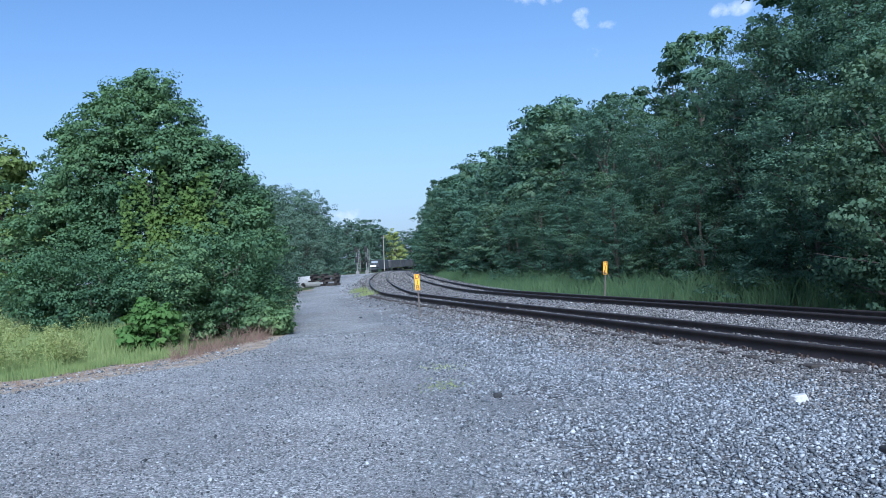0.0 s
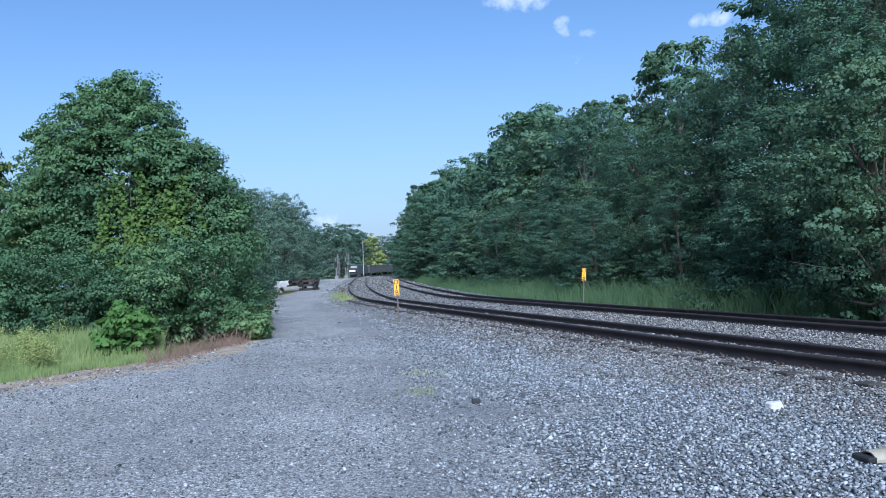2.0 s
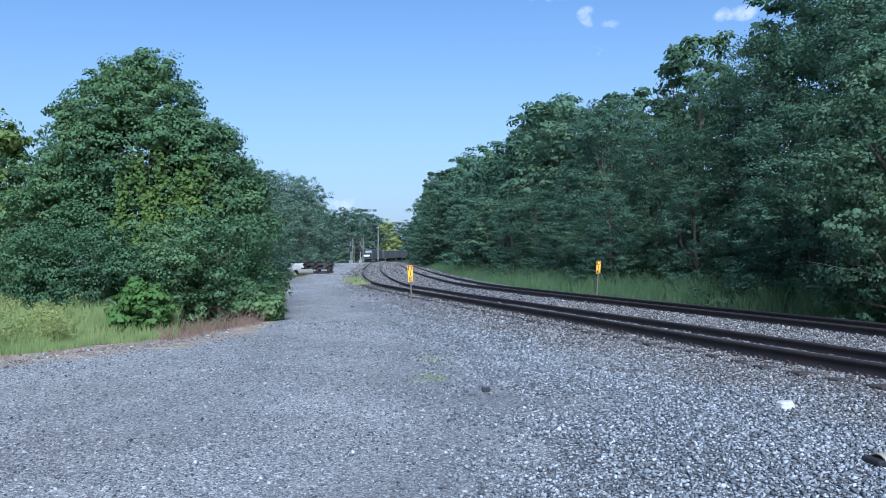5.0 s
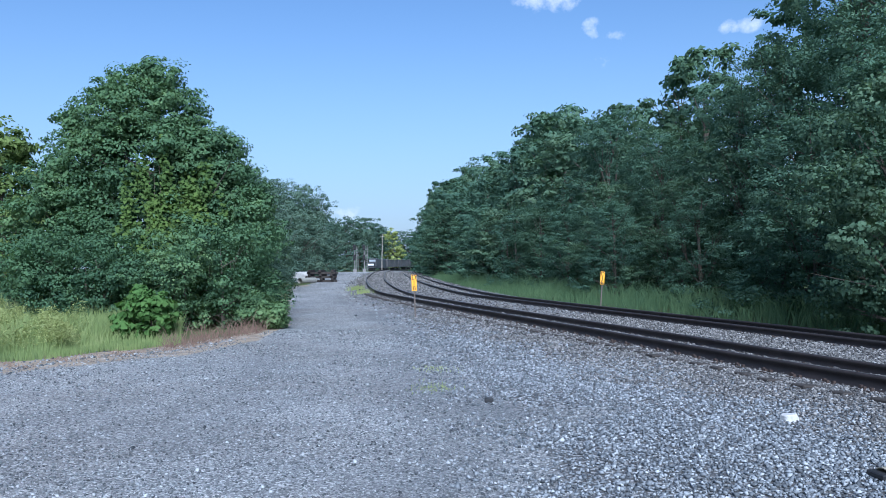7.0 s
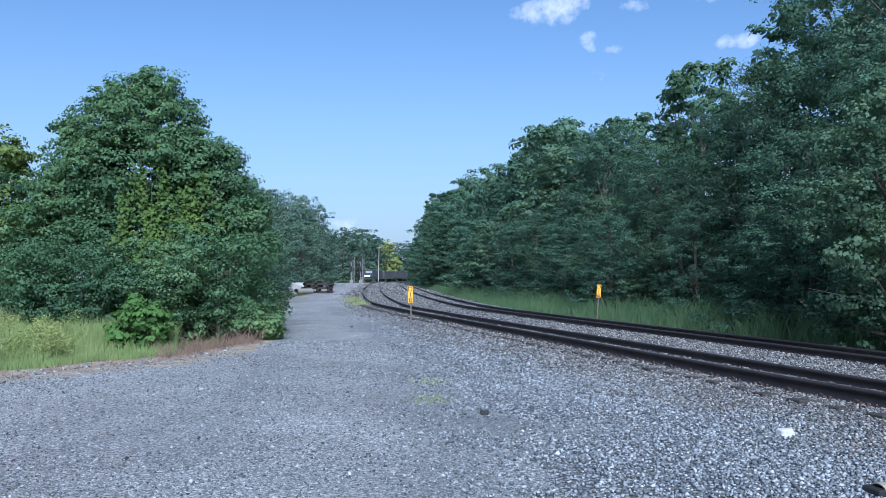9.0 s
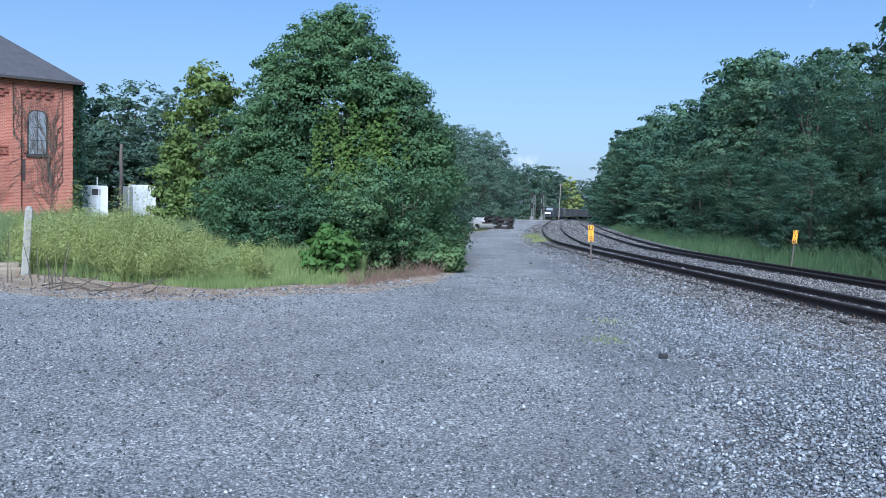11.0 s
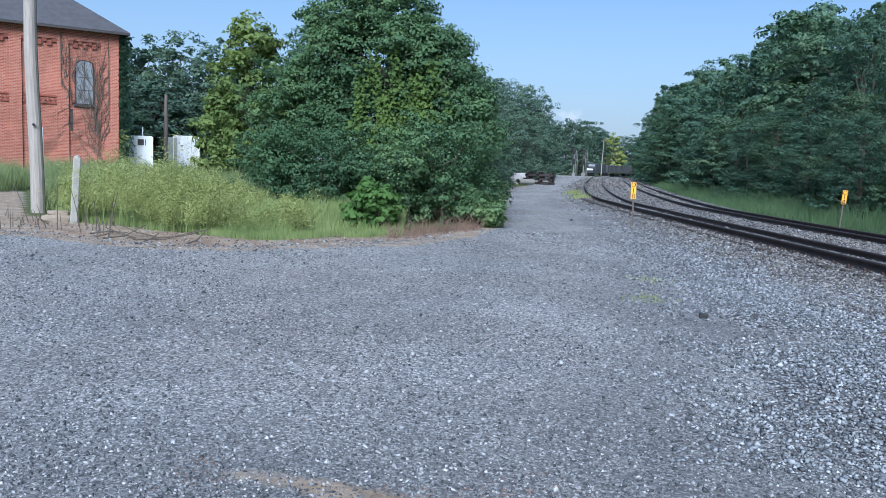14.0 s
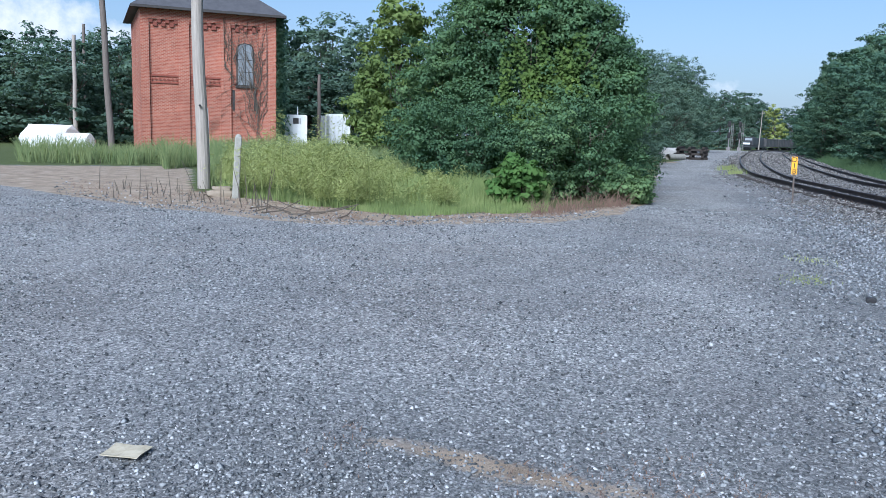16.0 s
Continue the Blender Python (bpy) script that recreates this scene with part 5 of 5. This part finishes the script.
def build_tie_stack():
    x, y = polar(-8.3, 70)
    rng = np.random.default_rng(4)
    for k in range(6):
        for j in range(4 if k % 2 == 0 else 3):
            t = part("stacked_tie", boxed(-1.2, 1.2, -0.11, 0.11, 0, 0.17, bevel=0.012), "tie")
            along = (x + rng.normal(0, 0.06), y + j * 0.62) if k % 2 == 0 else (x - 0.95 + j * 0.95 + rng.normal(0, 0.05), y + 0.93)
            t.matrix_basis = pose(*along, 0.172 * k + 0.02, 0, 0, (0 if k % 2 == 0 else 90) + rng.normal(0, 2.0))
            tagged(t, "old dark timber tie in a stack beside the lane", "timber", "stacked old ties")
    x, y = polar(-9.55, 72)
    lump("white_boulder", x, y, 1.1, 0.9, 0.8, "rock", "whitish boulder beside the lane", "boulder", 5)
    x, y = polar(-9.2, 67)
    t = thing("culvert_pipe", pose(x, y, 0.24, 0, 0, 70), "grey pipe lying beside the stacked ties", "pipe")
    bm = bmesh.new()
    tube(bm, [(-1.2, 0, 0), (1.2, 0, 0)], [0.24, 0.24], 14, cap=False)
    tube(bm, [(-1.2, 0, 0), (1.2, 0, 0)], [0.19, 0.19], 14, cap=False)
    part("barrel", bm, "concrete", t)


build_tie_stack()


# ---- small things on the ground ----
lump("white_rock", *polar(22.73, 8.35), 0.095, 0.065, 0.065, "rock", "pale rock among the ballast stones", "rock", 1, 20)
lump("dark_clod", *polar(3.2, 9.45), 0.065, 0.045, 0.05, "black", "small dark clod on the gravel", "clod", 4)


def build_pipe_scrap():
    """Half of a ribbed plastic pipe, crushed, lying on the ballast."""
    x, y = polar(30.0, 6.6)
    t = thing("broken_pipe", pose(x, y, z_at(x, y) + 0.03, 0, 0, 10), "broken piece of pale ribbed plastic pipe on the ballast", "pipe")
    bm = bmesh.new()
    n, k = 34, 12
    rings = []
    for i in range(n):
        u = -0.3 + 0.8 * i / (n - 1)
        r = 0.085 + 0.007 * (1 if (i // 1) % 2 else -1) * (u > -0.16) + 0.008 * math.sin(3 * u)
        rings.append([(bm.verts.new((u, r * 1.15 * math.cos(a), r * 0.75 * math.sin(a))), bm.verts.new((u, (r - 0.01) * 1.15 * math.cos(a), (r - 0.01) * 0.75 * math.sin(a)))) for a in (math.pi * (j / (k - 1) * 1.1 - 0.05) for j in range(k))])
    for p, q in zip(rings, rings[1:]):
        for j in range(k - 1):
            bm.faces.new((p[j][0], p[j + 1][0], q[j + 1][0], q[j][0]))
            bm.faces.new((p[j][1], q[j][1], q[j + 1][1], p[j + 1][1]))
    for e in (rings[0], rings[-1]):
        for j in range(k - 1):
            bm.faces.new((e[j][0], e[j][1], e[j + 1][1], e[j + 1][0]))
    bmesh.ops.recalc_face_normals(bm, faces=bm.faces)
    part("shell", bm, "pipe", t)
    part("torn_lip", boxed(-0.36, -0.29, -0.09, 0.09, -0.01, 0.03, bevel=0.008), "black", t)


build_pipe_scrap()


lump("wood_scrap", *polar(29.6, 7.1), 0.08, 0.05, 0.045, "bark", "dark rotten wood scrap beside the broken pipe", "scrap", 14)


def build_card():
    x, y = polar(-46.2, 4.15)
    bm = boxed(-0.1, 0.1, -0.075, 0.075, 0.0, 0.004)
    bmesh.ops.subdivide_edges(bm, edges=bm.edges, cuts=3, use_grid_fill=True)
    for v in bm.verts:
        v.co.z += 0.012 * noise.noise(v.co * 9)
        v.co.x += 0.01 * noise.noise(v.co * 14)
    ob = part("torn_card", bm, "paper")
    ob.matrix_basis = pose(x, y, z_at(x, y) + 0.025, 0, 0, 15)
    tagged(ob, "soiled cream piece of card on the gravel", "litter")


build_card()


def build_tufts():
    rng = np.random.default_rng(71)
    for az, d, n, mat, label in ((-0.5, 10.5, 150, "weed", "small yellow-green grass tuft in the gravel"), (-0.3, 12.2, 110, "weed", "small grass tuft in the gravel"), (-5.9, 46, 120, "weed", "grey-green weed tuft at the ballast foot"), (-5.4, 40, 120, "weed", "low weed tuft at the ballast foot")):
        x, y = polar(az, d)
        far = d > 20
        xy = np.column_stack([x + rng.normal(0, 0.16 if not far else 0.25, n), y + rng.normal(0, 0.22, n)])
        tagged(blades("grass_tuft", xy, np.full(n, 0.035 if not far else 0.28), 0.005 if not far else 0.012, mat, None, rng, 1.0), label, "grass", kind="stuff")
    n = 1600
    xy = np.column_stack([rng.uniform(-2.3, 3.2, n), 3.75 + rng.normal(0, 0.25, n)])
    ok = wave(xy, 0.5, 3) > 0.1
    xy = xy[ok]
    tagged(blades("dry_grass_litter", xy, np.full(len(xy), 0.03), 0.003, "dry", None, rng, 2.5), "flattened dry grass on the gravel", "grass", kind="stuff")
    # trodden litter and broken twigs on the bare soil
    n = 3600
    a = rng.uniform(-49, -15, n)
    r = lot_edge(a) + rng.uniform(-0.1, 1.0, n) * (turf_start(a) + 0.7)
    xy = np.column_stack([r * np.sin(np.radians(a)), r * np.cos(np.radians(a))])
    xy = xy[(wave(xy, 0.7, 1.0) > -0.35) & (a < -8)]
    tagged(blades("soil_litter", xy, np.full(len(xy), 0.05), 0.006, "dry", None, rng, 3.0), "dry brown litter on the bare soil edge", "litter", kind="stuff")
    n = 1300
    a = rng.uniform(-50, -14, n)
    r = lot_edge(a) + rng.uniform(-0.2, 1.0, n) ** 2 * (turf_start(a) + 1.0)
    xy = np.column_stack([r * np.sin(np.radians(a)), r * np.cos(np.radians(a))])
    tagged(stones("edge_pebbles", xy, rng.uniform(0.02, 0.06, n), "gravel", rng, OCTA_V, OCTA_F, sink=0.2), "pale pebbles strewn on the soil edge", "gravel", kind="stuff")
    for k in range(9):
        a = rng.uniform(-40, -30)
        x, y = polar(a, float(lot_edge(a)) + rng.uniform(0.4, 1.4))
        bm = bmesh.new()
        t = rng.uniform(0, math.pi)
        L = rng.uniform(0.5, 1.4)
        tube(bm, [(x - L * math.cos(t) * 0.5, y - L * math.sin(t) * 0.2, z_at(x, y) + 0.02), (x, y, z_at(x, y) + 0.06), (x + L * math.cos(t) * 0.5, y + L * math.sin(t) * 0.2, z_at(x, y) + rng.uniform(0.02, 0.35))], [0.015, 0.013, 0.008], 5)
        tagged(part("fallen_branch", bm, "bark"), "bare fallen branch on the soil before the weeds", "branch", "fallen branches")
    # dead stalks at the utility pole
    for k in range(60):
        a = rng.uniform(-47.5, -36.5)
        x, y = polar(a, float(lot_edge(a)) + rng.uniform(0.3, 4.0))
        z = z_at(x, y)
        h = rng.uniform(0.12, 0.4) if k % 6 else rng.uniform(0.6, 0.95)
        bm = bmesh.new()
        lx, ly = rng.normal(0, 0.05, 2) * (5 if k % 9 == 0 else 1)
        tube(bm, [(x, y, z - 0.02), (x + lx * 0.4, y + ly * 0.4, z + h * 0.5), (x + lx, y + ly, z + h)], [0.011, 0.008, 0.004], 5)
        tagged(part("dead_stalk", bm, "bark"), "dark dead weed stalk at the lot edge", "stalk", "dead stalks at the lot edge")


build_tufts()
